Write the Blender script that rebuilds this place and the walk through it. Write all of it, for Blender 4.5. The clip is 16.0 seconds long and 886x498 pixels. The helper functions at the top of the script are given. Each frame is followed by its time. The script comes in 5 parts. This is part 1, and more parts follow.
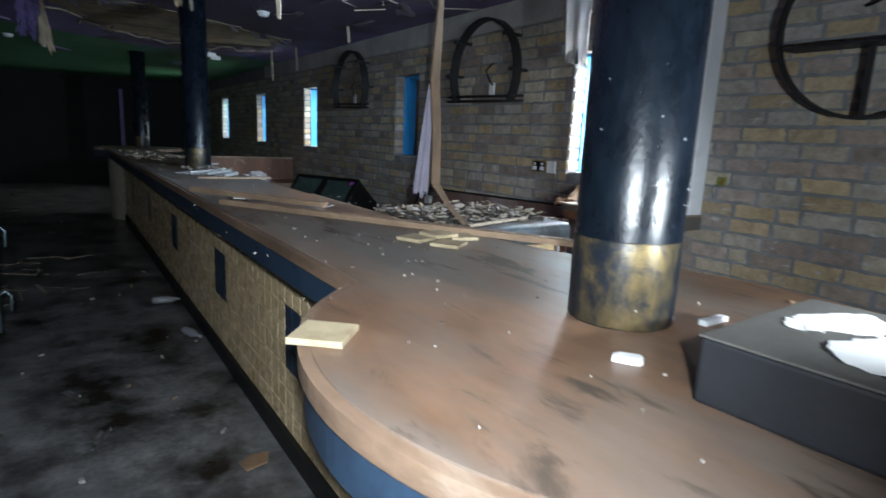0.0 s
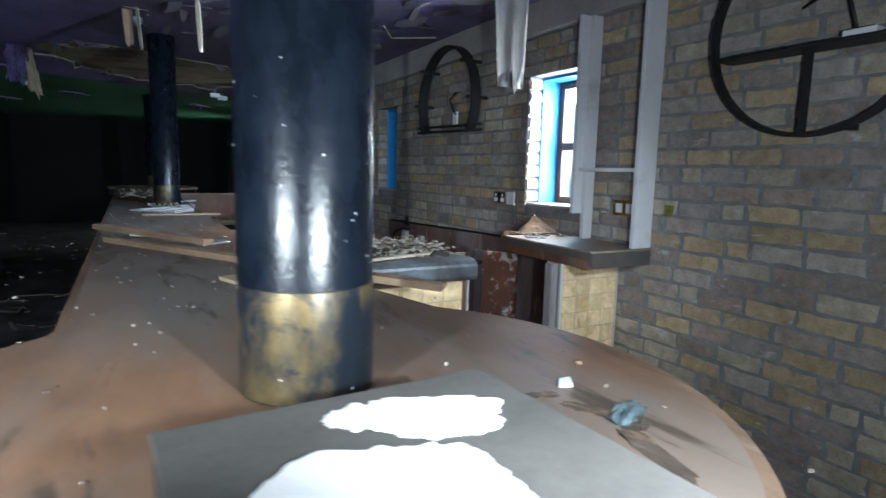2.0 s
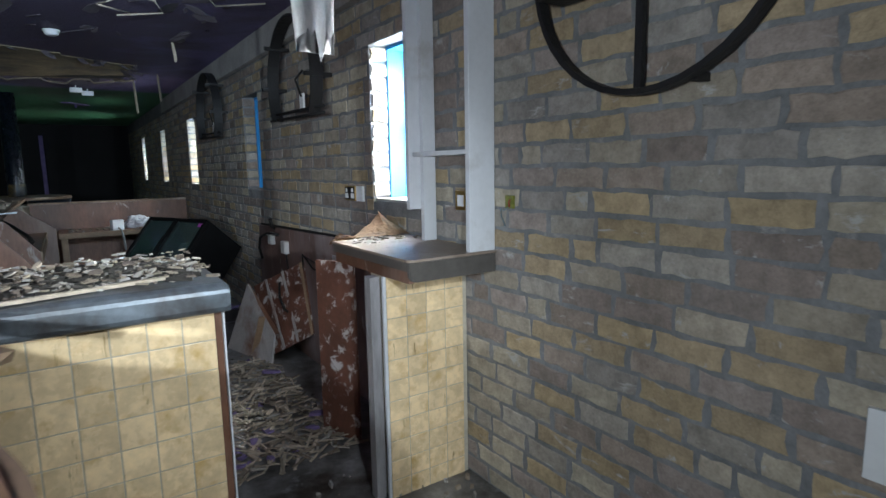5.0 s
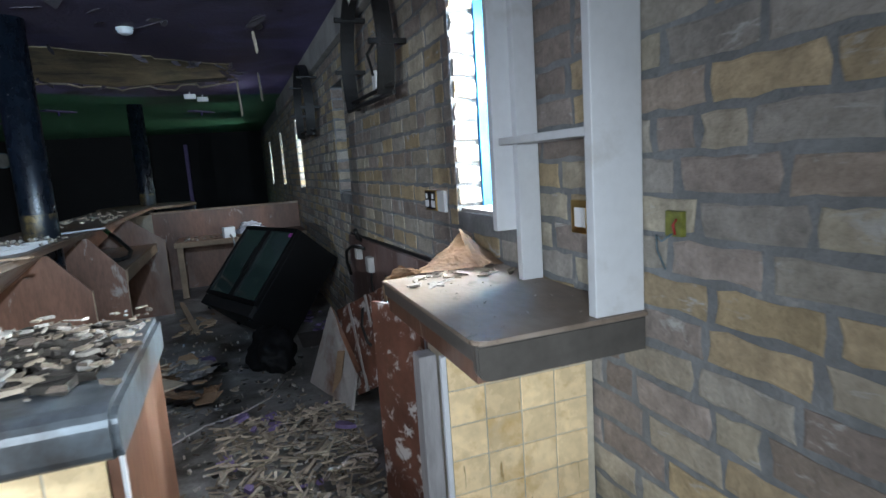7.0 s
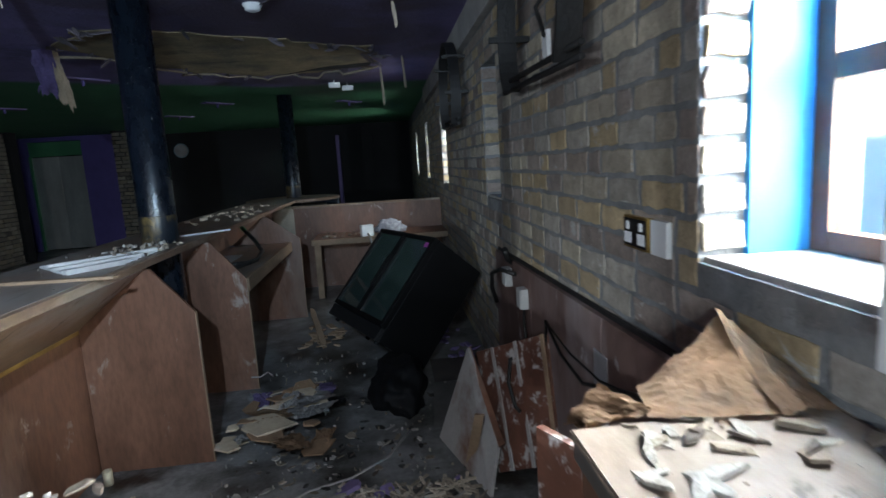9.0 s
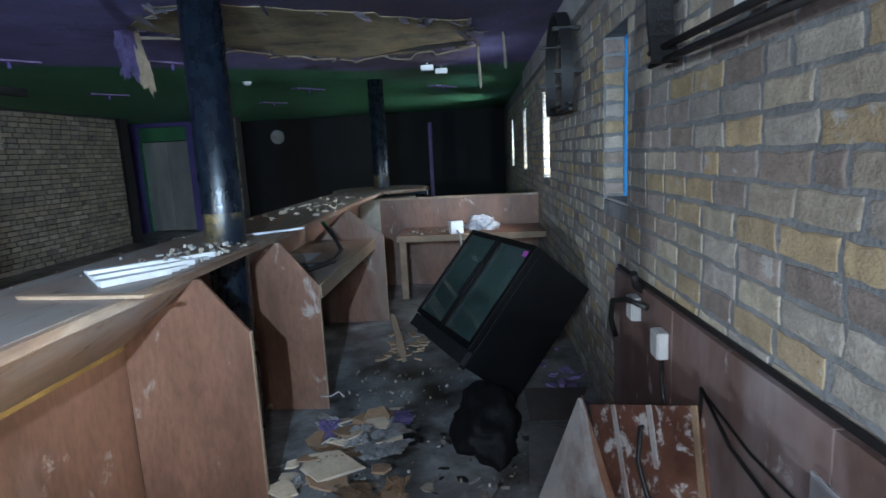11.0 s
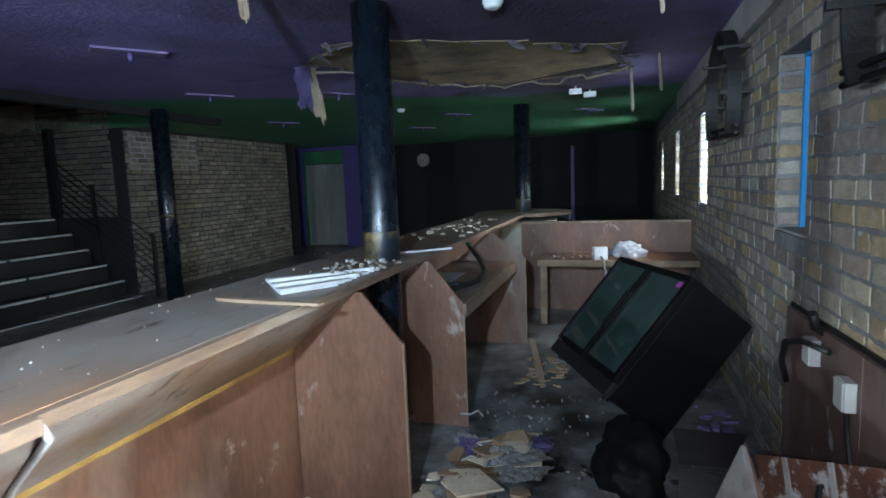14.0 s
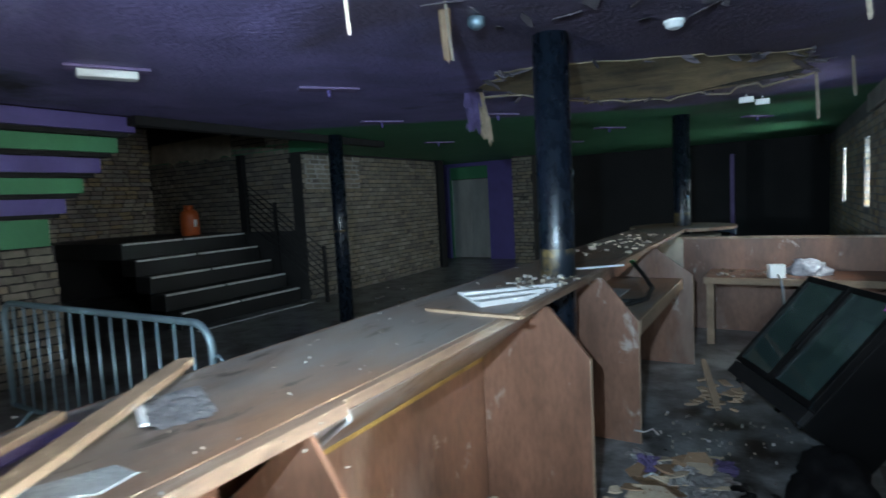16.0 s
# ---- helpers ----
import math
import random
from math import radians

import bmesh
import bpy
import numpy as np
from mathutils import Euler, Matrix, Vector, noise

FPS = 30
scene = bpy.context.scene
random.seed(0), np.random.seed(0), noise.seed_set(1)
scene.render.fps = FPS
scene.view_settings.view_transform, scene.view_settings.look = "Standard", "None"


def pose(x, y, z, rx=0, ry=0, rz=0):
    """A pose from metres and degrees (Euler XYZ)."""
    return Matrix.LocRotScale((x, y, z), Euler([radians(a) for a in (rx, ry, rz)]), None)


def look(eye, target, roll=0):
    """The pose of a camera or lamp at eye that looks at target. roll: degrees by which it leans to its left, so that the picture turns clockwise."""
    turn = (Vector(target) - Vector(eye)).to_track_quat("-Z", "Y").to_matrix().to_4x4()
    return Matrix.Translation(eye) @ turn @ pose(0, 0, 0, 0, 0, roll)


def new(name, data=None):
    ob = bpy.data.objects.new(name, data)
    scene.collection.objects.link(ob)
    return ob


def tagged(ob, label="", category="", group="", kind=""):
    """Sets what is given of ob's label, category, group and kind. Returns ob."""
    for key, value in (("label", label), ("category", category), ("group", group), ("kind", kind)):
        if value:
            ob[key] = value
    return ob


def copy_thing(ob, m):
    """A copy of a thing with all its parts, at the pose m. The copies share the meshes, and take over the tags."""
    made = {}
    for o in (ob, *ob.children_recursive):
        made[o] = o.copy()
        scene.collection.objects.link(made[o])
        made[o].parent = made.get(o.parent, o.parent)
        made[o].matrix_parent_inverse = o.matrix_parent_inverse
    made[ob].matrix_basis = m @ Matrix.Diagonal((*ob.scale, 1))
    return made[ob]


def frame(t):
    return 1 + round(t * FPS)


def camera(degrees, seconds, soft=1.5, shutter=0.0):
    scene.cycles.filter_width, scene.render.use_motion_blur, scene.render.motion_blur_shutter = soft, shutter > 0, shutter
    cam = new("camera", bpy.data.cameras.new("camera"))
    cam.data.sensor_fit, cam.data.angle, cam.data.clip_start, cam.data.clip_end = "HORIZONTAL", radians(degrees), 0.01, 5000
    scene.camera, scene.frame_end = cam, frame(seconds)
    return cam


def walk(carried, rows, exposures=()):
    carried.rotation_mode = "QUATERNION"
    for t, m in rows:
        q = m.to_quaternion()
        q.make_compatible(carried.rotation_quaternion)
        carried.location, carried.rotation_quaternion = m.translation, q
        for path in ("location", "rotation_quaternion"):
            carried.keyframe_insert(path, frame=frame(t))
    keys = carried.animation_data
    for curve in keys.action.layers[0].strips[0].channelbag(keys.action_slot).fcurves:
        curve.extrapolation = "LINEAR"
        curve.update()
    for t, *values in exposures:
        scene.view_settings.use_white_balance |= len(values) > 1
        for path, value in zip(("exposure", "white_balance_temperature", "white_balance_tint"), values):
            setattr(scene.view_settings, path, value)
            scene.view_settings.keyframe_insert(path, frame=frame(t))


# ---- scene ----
cam = camera(76.5, 16.0, shutter=0.5)
PATH = [
    (0, (0.150, -0.080, 1.455), (1.258, 1.540, 1.069), 2.6),
    (0.5, (0.242, 0.001, 1.483), (1.21, 1.712, 1.114), 1.5),
    (1, (0.410, -0.065, 1.525), (1.343, 1.670, 1.185), 0.9),
    (1.5, (0.683, -0.16, 1.505), (1.623, 1.582, 1.216), 1.0),
    (2, (0.872, -0.235, 1.454), (1.841, 1.493, 1.181), 1.4),
    (2.5, (1.037, -0.172, 1.418), (2.08, 1.513, 1.15), 1.9),
    (3, (1.162, -0.197, 1.412), (2.263, 1.453, 1.151), 1.7),
    (3.5, (1.29, -0.231, 1.393), (2.452, 1.377, 1.138), -0.1),
    (6, (2.147, 0.323, 1.451), (3.099, 2.05, 1.117), -3.3),
    (6.5, (2.299, 0.537, 1.42), (3.074, 2.358, 1.127), -3.3),
    (7, (2.432, 0.799, 1.44), (3.108, 2.657, 1.135), -3.9),
    (7.5, (2.534, 0.985, 1.406), (3.161, 2.86, 1.1), -4.2),
    (8, (2.627, 1.308, 1.43), (3.099, 3.229, 1.133), -4.7),
    (8.5, (2.608, 1.525, 1.471), (2.914, 3.479, 1.17), -4.1),
    (11, (2.577, 2.362, 1.533), (2.445, 4.329, 1.199), -2.8),
    (11.5, (2.578, 2.37, 1.537), (2.338, 4.329, 1.216), -2.4),
    (12, (2.574, 2.344, 1.542), (2.263, 4.296, 1.236), -2.4),
    (12.5, (2.574, 2.336, 1.54), (2.2, 4.282, 1.266), -2.2),
    (13, (2.561, 2.343, 1.537), (2.135, 4.28, 1.28), -2.0),
    (13.5, (2.535, 2.334, 1.537), (2.032, 4.254, 1.288), -2.1),
    (14, (2.516, 2.314, 1.545), (1.919, 4.209, 1.309), -2.2),
    (14.5, (2.501, 2.283, 1.55), (1.809, 4.146, 1.331), -2.4),
    (15, (2.468, 2.264, 1.557), (1.687, 4.094, 1.347), -2.6),
    (15.5, (2.422, 2.217, 1.57), (1.54, 4.002, 1.374), -2.8),
    (16, (2.345, 2.042, 1.604), (1.321, 3.751, 1.431), -3.0),
]
walk(cam, [(t, look(eye, target, roll)) for t, eye, target, roll in PATH], exposures=[(0, 1.95, 6500, 10), (1, 2.15, 6450, 10), (2, 1.98, 6300, 9), (3, 2.12, 6400, 10), (3.5, 2.25, 6500, 10), (6, 2.2, 6500, 10), (7.2, 2.25, 6400, 10), (8, 1.95, 6500, 10), (8.7, 2.0, 6500, 10), (11, 3.15, 6100, 9), (13, 3.1, 6150, 8), (14.5, 2.95, 6300, 6), (16, 2.9, 6250, 4)])
# ---- lights ----
world = bpy.data.worlds.new("sky")
scene.world = world
world.use_nodes = True
sky = world.node_tree.nodes.new("ShaderNodeTexSky")
sky.sky_type, sky.sun_disc = "NISHITA", False
sky.sun_elevation, sky.sun_rotation = radians(48), radians(120)
world.node_tree.links.new(sky.outputs[0], world.node_tree.nodes["Background"].inputs[0])
world.node_tree.nodes["Background"].inputs[1].default_value = 0.15


def lamp(name, kind, m, energy, colour, **more):
    data = bpy.data.lights.new(name, kind)
    data.energy, data.color = energy, colour
    for key, value in more.items():
        if key == "size":
            data.shadow_soft_size = value
        elif key == "angle":
            data.angle = radians(value)
        elif key == "cone":
            data.spot_size, data.spot_blend = radians(value), 0.9
    ob = new(name, data)
    ob.matrix_world = m
    return ob


lamp("sun", "SUN", look((20, -14, 22), (3, 2, 1)), 1.4, (1.0, 0.97, 0.93), angle=20)
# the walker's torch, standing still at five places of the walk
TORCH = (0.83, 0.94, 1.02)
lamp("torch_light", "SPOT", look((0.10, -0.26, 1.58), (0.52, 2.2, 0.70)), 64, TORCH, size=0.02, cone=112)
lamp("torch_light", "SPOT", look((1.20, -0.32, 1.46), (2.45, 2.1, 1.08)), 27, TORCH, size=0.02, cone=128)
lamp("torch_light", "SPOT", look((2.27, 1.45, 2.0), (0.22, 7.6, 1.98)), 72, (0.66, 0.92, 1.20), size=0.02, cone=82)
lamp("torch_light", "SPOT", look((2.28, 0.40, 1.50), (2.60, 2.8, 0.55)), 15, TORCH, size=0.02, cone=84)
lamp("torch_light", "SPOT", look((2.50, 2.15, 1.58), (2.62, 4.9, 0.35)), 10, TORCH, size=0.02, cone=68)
# daylight in the window openings
for wy, power in ((2.635, 29), (8.135, 8), (10.615, 4), (13.315, 12)):
    day = lamp("window_daylight", "AREA", look((3.74, wy, 1.75), (2.2, wy + 0.25, 0.95)), power, (0.93, 0.97, 1.0))
    day.data.shape, day.data.size, day.data.size_y = "RECTANGLE", 0.5, 0.9


# ---- materials ----
def mat(name, colour, rough=0.7, metal=0.0, vary=0.3, scale=6.0, grain=60.0, bump=0.25, dirt=None, dirt_amount=0.4,
        stretch=(1, 1, 1), each=0.0, hue=0.0, spec=0.5, palette=(), scuff=None, scuff_amount=0.3, scuff_scale=3.0, scuff_stretch=(1, 1, 1)):
    """Base colour with large stains and fine grain, gloss broken by dirt, fine relief. each: how far single pieces differ."""
    m = bpy.data.materials.new(name)
    m.use_nodes = True
    nt = m.node_tree
    nodes, link = nt.nodes, nt.links.new
    bsdf = nodes["Principled BSDF"]
    co = nodes.new("ShaderNodeTexCoord")
    mp = nodes.new("ShaderNodeMapping")
    mp.inputs["Scale"].default_value = stretch
    link(co.outputs["Object"], mp.inputs["Vector"])
    info = nodes.new("ShaderNodeObjectInfo")
    island = nodes.new("ShaderNodeNewGeometry")
    rnd = nodes.new("ShaderNodeMath")
    rnd.operation = "ADD"
    link(info.outputs["Random"], rnd.inputs[0])
    link(island.outputs["Random Per Island"], rnd.inputs[1])
    frac = nodes.new("ShaderNodeMath")
    frac.operation = "FRACT"
    link(rnd.outputs[0], frac.inputs[0])

    def noise_node(size, detail):
        n = nodes.new("ShaderNodeTexNoise")
        n.noise_dimensions = "4D"
        n.inputs["Scale"].default_value, n.inputs["Detail"].default_value = size, detail
        n.inputs["Roughness"].default_value = 0.62
        link(mp.outputs[0], n.inputs["Vector"])
        if each:
            mul = nodes.new("ShaderNodeMath")
            mul.operation = "MULTIPLY"
            mul.inputs[1].default_value = 37.0
            link(frac.outputs[0], mul.inputs[0])
            link(mul.outputs[0], n.inputs["W"])
        return n

    big, fine = noise_node(scale, 6), noise_node(grain, 3)
    ramp = nodes.new("ShaderNodeValToRGB")
    ramp.color_ramp.elements[0].position, ramp.color_ramp.elements[1].position = 0.3, 0.72
    dark = tuple(c * (1 - vary) for c in colour)
    light = tuple(min(1, c * (1 + vary * 0.6)) for c in colour)
    ramp.color_ramp.elements[0].color, ramp.color_ramp.elements[1].color = (*dark, 1), (*light, 1)
    link(big.outputs[0], ramp.inputs[0])
    mix = nodes.new("ShaderNodeMix")
    mix.data_type, mix.blend_type = "RGBA", "MULTIPLY"
    mix.inputs[0].default_value = 0.55
    shade = nodes.new("ShaderNodeValToRGB")
    shade.color_ramp.elements[0].position, shade.color_ramp.elements[1].position = 0.25, 0.6
    shade.color_ramp.elements[0].color, shade.color_ramp.elements[1].color = (1 - vary,) * 3 + (1,), (1, 1, 1, 1)
    link(fine.outputs[0], shade.inputs[0])
    link(ramp.outputs[0], mix.inputs[6])
    link(shade.outputs[0], mix.inputs[7])
    out = mix.outputs[2]
    if palette:
        tones = nodes.new("ShaderNodeValToRGB")
        tones.color_ramp.interpolation = "CONSTANT"
        while len(tones.color_ramp.elements) < len(palette):
            tones.color_ramp.elements.new(0.5)
        for k, c in enumerate(palette):
            tones.color_ramp.elements[k].position = k / len(palette)
            tones.color_ramp.elements[k].color = (*c, 1)
        thirteen = nodes.new("ShaderNodeMath")
        thirteen.operation = "MULTIPLY"
        thirteen.inputs[1].default_value = 13.7
        link(frac.outputs[0], thirteen.inputs[0])
        pick = nodes.new("ShaderNodeMath")
        pick.operation = "FRACT"
        link(thirteen.outputs[0], pick.inputs[0])
        link(pick.outputs[0], tones.inputs[0])
        tone = nodes.new("ShaderNodeMix")
        tone.data_type, tone.blend_type = "RGBA", "MULTIPLY"
        tone.inputs[0].default_value = 1.0
        link(out, tone.inputs[6])
        link(tones.outputs[0], tone.inputs[7])
        out = tone.outputs[2]
    if each:
        hsv = nodes.new("ShaderNodeHueSaturation")
        rng = nodes.new("ShaderNodeMapRange")
        rng.inputs[3].default_value, rng.inputs[4].default_value = 1 - each, 1 + each
        link(frac.outputs[0], rng.inputs[0])
        link(rng.outputs[0], hsv.inputs["Value"])
        if hue:
            seven = nodes.new("ShaderNodeMath")
            seven.operation = "MULTIPLY"
            seven.inputs[1].default_value = 7.3
            link(frac.outputs[0], seven.inputs[0])
            again = nodes.new("ShaderNodeMath")
            again.operation = "FRACT"
            link(seven.outputs[0], again.inputs[0])
            hr = nodes.new("ShaderNodeMapRange")
            hr.inputs[3].default_value, hr.inputs[4].default_value = 0.5 - hue, 0.5 + hue * 0.15
            link(again.outputs[0], hr.inputs[0])
            link(hr.outputs[0], hsv.inputs["Hue"])
            sr = nodes.new("ShaderNodeMapRange")
            sr.inputs[3].default_value, sr.inputs[4].default_value = 0.3, 1.0
            link(again.outputs[0], sr.inputs[0])
            link(sr.outputs[0], hsv.inputs["Saturation"])
        link(out, hsv.inputs["Color"])
        out = hsv.outputs[0]
    if dirt:
        spots = noise_node(scale * 0.6, 8)
        cut = nodes.new("ShaderNodeValToRGB")
        cut.color_ramp.elements[0].position, cut.color_ramp.elements[1].position = 0.62 - 0.3 * dirt_amount, 0.74 - 0.2 * dirt_amount
        link(spots.outputs[0], cut.inputs[0])
        stain = nodes.new("ShaderNodeMix")
        stain.data_type = "RGBA"
        link(cut.outputs[0], stain.inputs[0])
        link(out, stain.inputs[6])
        stain.inputs[7].default_value = (*dirt, 1)
        out = stain.outputs[2]
    if scuff:
        mp2 = nodes.new("ShaderNodeMapping")
        mp2.inputs["Scale"].default_value = scuff_stretch
        link(co.outputs["Object"], mp2.inputs["Vector"])
        wear = nodes.new("ShaderNodeTexNoise")
        wear.noise_dimensions = "4D"
        wear.inputs["Scale"].default_value, wear.inputs["Detail"].default_value = scuff_scale, 12
        wear.inputs["Roughness"].default_value, wear.inputs["Distortion"].default_value = 0.68, 0.6
        link(mp2.outputs[0], wear.inputs["Vector"])
        if each:
            link(rnd.outputs[0], wear.inputs["W"])
        cut2 = nodes.new("ShaderNodeValToRGB")
        cut2.color_ramp.elements[0].position, cut2.color_ramp.elements[1].position = 0.66 - 0.3 * scuff_amount, 0.71 - 0.25 * scuff_amount
        link(wear.outputs[0], cut2.inputs[0])
        worn = nodes.new("ShaderNodeMix")
        worn.data_type = "RGBA"
        link(cut2.outputs[0], worn.inputs[0])
        link(out, worn.inputs[6])
        worn.inputs[7].default_value = (*scuff, 1)
        out = worn.outputs[2]
    link(out, bsdf.inputs["Base Color"])
    rr = nodes.new("ShaderNodeMapRange")
    rr.inputs[3].default_value, rr.inputs[4].default_value = max(0.03, rough - 0.12), min(1, rough + 0.16)
    link(big.outputs[0], rr.inputs[0])
    link(rr.outputs[0], bsdf.inputs["Roughness"])
    bsdf.inputs["Metallic"].default_value = metal
    bsdf.inputs["Specular IOR Level"].default_value = spec
    if bump:
        b = nodes.new("ShaderNodeBump")
        b.inputs["Strength"].default_value, b.inputs["Distance"].default_value = bump, 0.01
        both = nodes.new("ShaderNodeMath")
        both.operation = "ADD"
        link(big.outputs[0], both.inputs[0])
        link(fine.outputs[0], both.inputs[1])
        link(both.outputs[0], b.inputs["Height"])
        link(b.outputs[0], bsdf.inputs["Normal"])
    return m


BRICK = mat("buff brick", (0.9, 0.9, 0.9), 0.9, vary=0.42, scale=17, grain=95, bump=0.55, each=0.16, palette=((0.50, 0.39, 0.24), (0.43, 0.395, 0.345), (0.50, 0.445, 0.35), (0.36, 0.305, 0.275), (0.46, 0.405, 0.325), (0.30, 0.248, 0.22), (0.40, 0.37, 0.34), (0.47, 0.37, 0.24), (0.38, 0.312, 0.262)), scuff=(0.40, 0.39, 0.375), scuff_amount=0.22, scuff_scale=11.0, scuff_stretch=(0.5, 1, 1.3))
# Darker version of the buff brick, with near-black patches at random.
DARKBRICK = mat("dark patchy buff brick", (0.9, 0.9, 0.9), 0.88, vary=0.35, scale=9, grain=80, bump=0.35, each=0.14, palette=((0.27, 0.225, 0.165), (0.22, 0.195, 0.16), (0.29, 0.26, 0.21), (0.19, 0.165, 0.14), (0.25, 0.215, 0.17)), scuff=(0.05, 0.045, 0.042), scuff_amount=0.22, scuff_scale=1.6)
MORTAR = mat("grey mortar", (0.205, 0.213, 0.222), 0.95, vary=0.38, scale=8, grain=70, bump=0.7, scuff=(0.29, 0.285, 0.275), scuff_amount=0.22, scuff_scale=7.0)
# Near-black joints on the far walls: raked shadow put into the mortar colour.
SHADEMORTAR = mat("mortar darkened by joint shadow", (0.026, 0.025, 0.025), 0.95, vary=0.3, scale=5, grain=90, bump=0.4)
CONCRETE = mat("stained concrete floor", (0.25, 0.252, 0.255), 0.3, vary=0.6, scale=4.2, grain=35, bump=0.3, dirt=(0.024, 0.019, 0.015), dirt_amount=0.64, scuff=(0.23, 0.245, 0.255), scuff_amount=0.2, scuff_scale=3.2)
PLASTER = mat("grey plaster", (0.36, 0.35, 0.34), 0.9, vary=0.3, scale=3, grain=40, bump=0.3)
DARKWALL = mat("black painted wall", (0.006, 0.006, 0.007), 0.8, vary=0.3, scale=2, bump=0.15)
COUNTER = mat("dusty brown laminate", (0.215, 0.122, 0.074), 0.42, vary=0.5, scale=2.6, grain=22, bump=0.05, dirt=(0.185, 0.168, 0.152), dirt_amount=0.78, stretch=(1, 0.4, 1), scuff=(0.075, 0.055, 0.042), scuff_amount=0.34, scuff_scale=4.0, scuff_stretch=(2.5, 0.6, 1))
EDGEWOOD = mat("worn wood edging", (0.24, 0.155, 0.105), 0.55, vary=0.45, scale=6, grain=50, bump=0.2, stretch=(1, 0.3, 1), dirt=(0.40, 0.33, 0.26), dirt_amount=0.3)
PLY = mat("red brown plywood", (0.205, 0.096, 0.058), 0.45, vary=0.6, scale=2.4, grain=45, bump=0.12, stretch=(1, 1, 0.3), dirt=(0.25, 0.175, 0.14), dirt_amount=0.3, scuff=(0.33, 0.265, 0.23), scuff_amount=0.2, scuff_scale=5.5, scuff_stretch=(1, 1, 0.55))
PALEWOOD = mat("pale bare wood", (0.33, 0.225, 0.145), 0.7, vary=0.35, scale=6, grain=60, bump=0.2, stretch=(1, 0.3, 1), dirt=(0.17, 0.11, 0.07), dirt_amount=0.25)
TILE = mat("mottled yellow tile", (0.86, 0.66, 0.40), 0.25, vary=0.2, scale=14, grain=40, bump=0.05, each=0.1, dirt=(0.60, 0.40, 0.17), dirt_amount=0.3, scuff=(0.36, 0.24, 0.11), scuff_amount=0.15, scuff_scale=17.0, scuff_stretch=(2.4, 2.4, 0.35))
GROUT = mat("cream grout", (0.52, 0.47, 0.38), 0.9, vary=0.25, scale=9, bump=0.3)
BLUETILE = mat("dark blue tile", (0.03, 0.055, 0.095), 0.3, vary=0.3, scale=10, bump=0.08, each=0.2)
COLUMN = mat("black gloss paint", (0.006, 0.010, 0.017), 0.26, vary=0.5, scale=24, grain=150, bump=0.12, dirt=(0.10, 0.115, 0.135), dirt_amount=-0.12, stretch=(1, 1, 0.5))
GOLD = mat("worn gold paint", (0.28, 0.195, 0.07), 0.36, metal=0.3, vary=0.4, scale=11, grain=60, bump=0.12, dirt=(0.012, 0.018, 0.026), dirt_amount=0.98, stretch=(1, 1, 0.55), scuff=(0.014, 0.02, 0.03), scuff_amount=0.52, scuff_scale=7.0)
WHITEWOOD = mat("white painted board", (0.62, 0.64, 0.68), 0.5, vary=0.1, scale=4, grain=40, bump=0.06, dirt=(0.4, 0.39, 0.38), dirt_amount=0.15)
BLUE = mat("bright blue paint", (0.03, 0.30, 0.72), 0.45, vary=0.15, scale=5, bump=0.05)
BROWNFRAME = mat("brown window timber", (0.13, 0.055, 0.03), 0.5, vary=0.3, scale=9, bump=0.15)
IRON = mat("black iron", (0.010, 0.010, 0.011), 0.55, vary=0.3, scale=12, bump=0.3)
BLACKPLASTIC = mat("black plastic", (0.004, 0.004, 0.0045), 0.45, vary=0.3, scale=8, bump=0.05, spec=0.3)
STEEL = mat("brushed steel", (0.72, 0.72, 0.68), 0.34, metal=0.6, vary=0.25, scale=3, grain=60, bump=0.05, stretch=(1, 1, 0.3))
GALV = mat("galvanised steel", (0.24, 0.34, 0.40), 0.4, metal=0.7, vary=0.2, scale=14, bump=0.1)
DEBRIS = mat("broken plaster", (0.92, 0.92, 0.92), 0.92, vary=0.35, scale=16, grain=80, bump=0.5, each=0.3, palette=((0.40, 0.37, 0.33), (0.27, 0.22, 0.17), (0.15, 0.12, 0.10), (0.44, 0.42, 0.40), (0.32, 0.27, 0.21)), scuff=(0.09, 0.072, 0.055), scuff_amount=0.26, scuff_scale=22.0)
LATH = mat("splintered wood", (0.40, 0.34, 0.27), 0.85, vary=0.4, scale=12, bump=0.4, each=0.5)
CARD = mat("brown cardboard", (0.33, 0.205, 0.12), 0.85, vary=0.35, scale=7, bump=0.2, each=0.25, dirt=(0.14, 0.10, 0.07), dirt_amount=0.25)
LILAC = mat("purple painted plaster", (0.20, 0.15, 0.32), 0.8, vary=0.3, scale=8, bump=0.2, each=0.2)
WHITE = mat("white plastic", (0.72, 0.74, 0.76), 0.4, vary=0.06, scale=8, bump=0.03)
PAPER = mat("white paper", (0.82, 0.82, 0.82), 0.8, vary=0.06, scale=9, bump=0.1)
BRASS = mat("brass plate", (0.55, 0.38, 0.13), 0.3, metal=1.0, vary=0.15, scale=12, bump=0.04)
GREENWALL = mat("green paint", (0.06, 0.22, 0.10), 0.6, vary=0.15, scale=4, bump=0.06)
PURPLE = mat("purple paint", (0.10, 0.075, 0.26), 0.6, vary=0.2, scale=3, bump=0.06)
ORANGE = mat("orange gas bottle paint", (0.55, 0.12, 0.03), 0.45, vary=0.2, scale=9, bump=0.08)
CREAMBOARD = mat("stained cream plasterboard", (0.50, 0.42, 0.31), 0.88, vary=0.35, scale=3, grain=40, bump=0.3)
STAIR = mat("black rubber tread", (0.010, 0.011, 0.012), 0.6, vary=0.4, scale=6, bump=0.2)
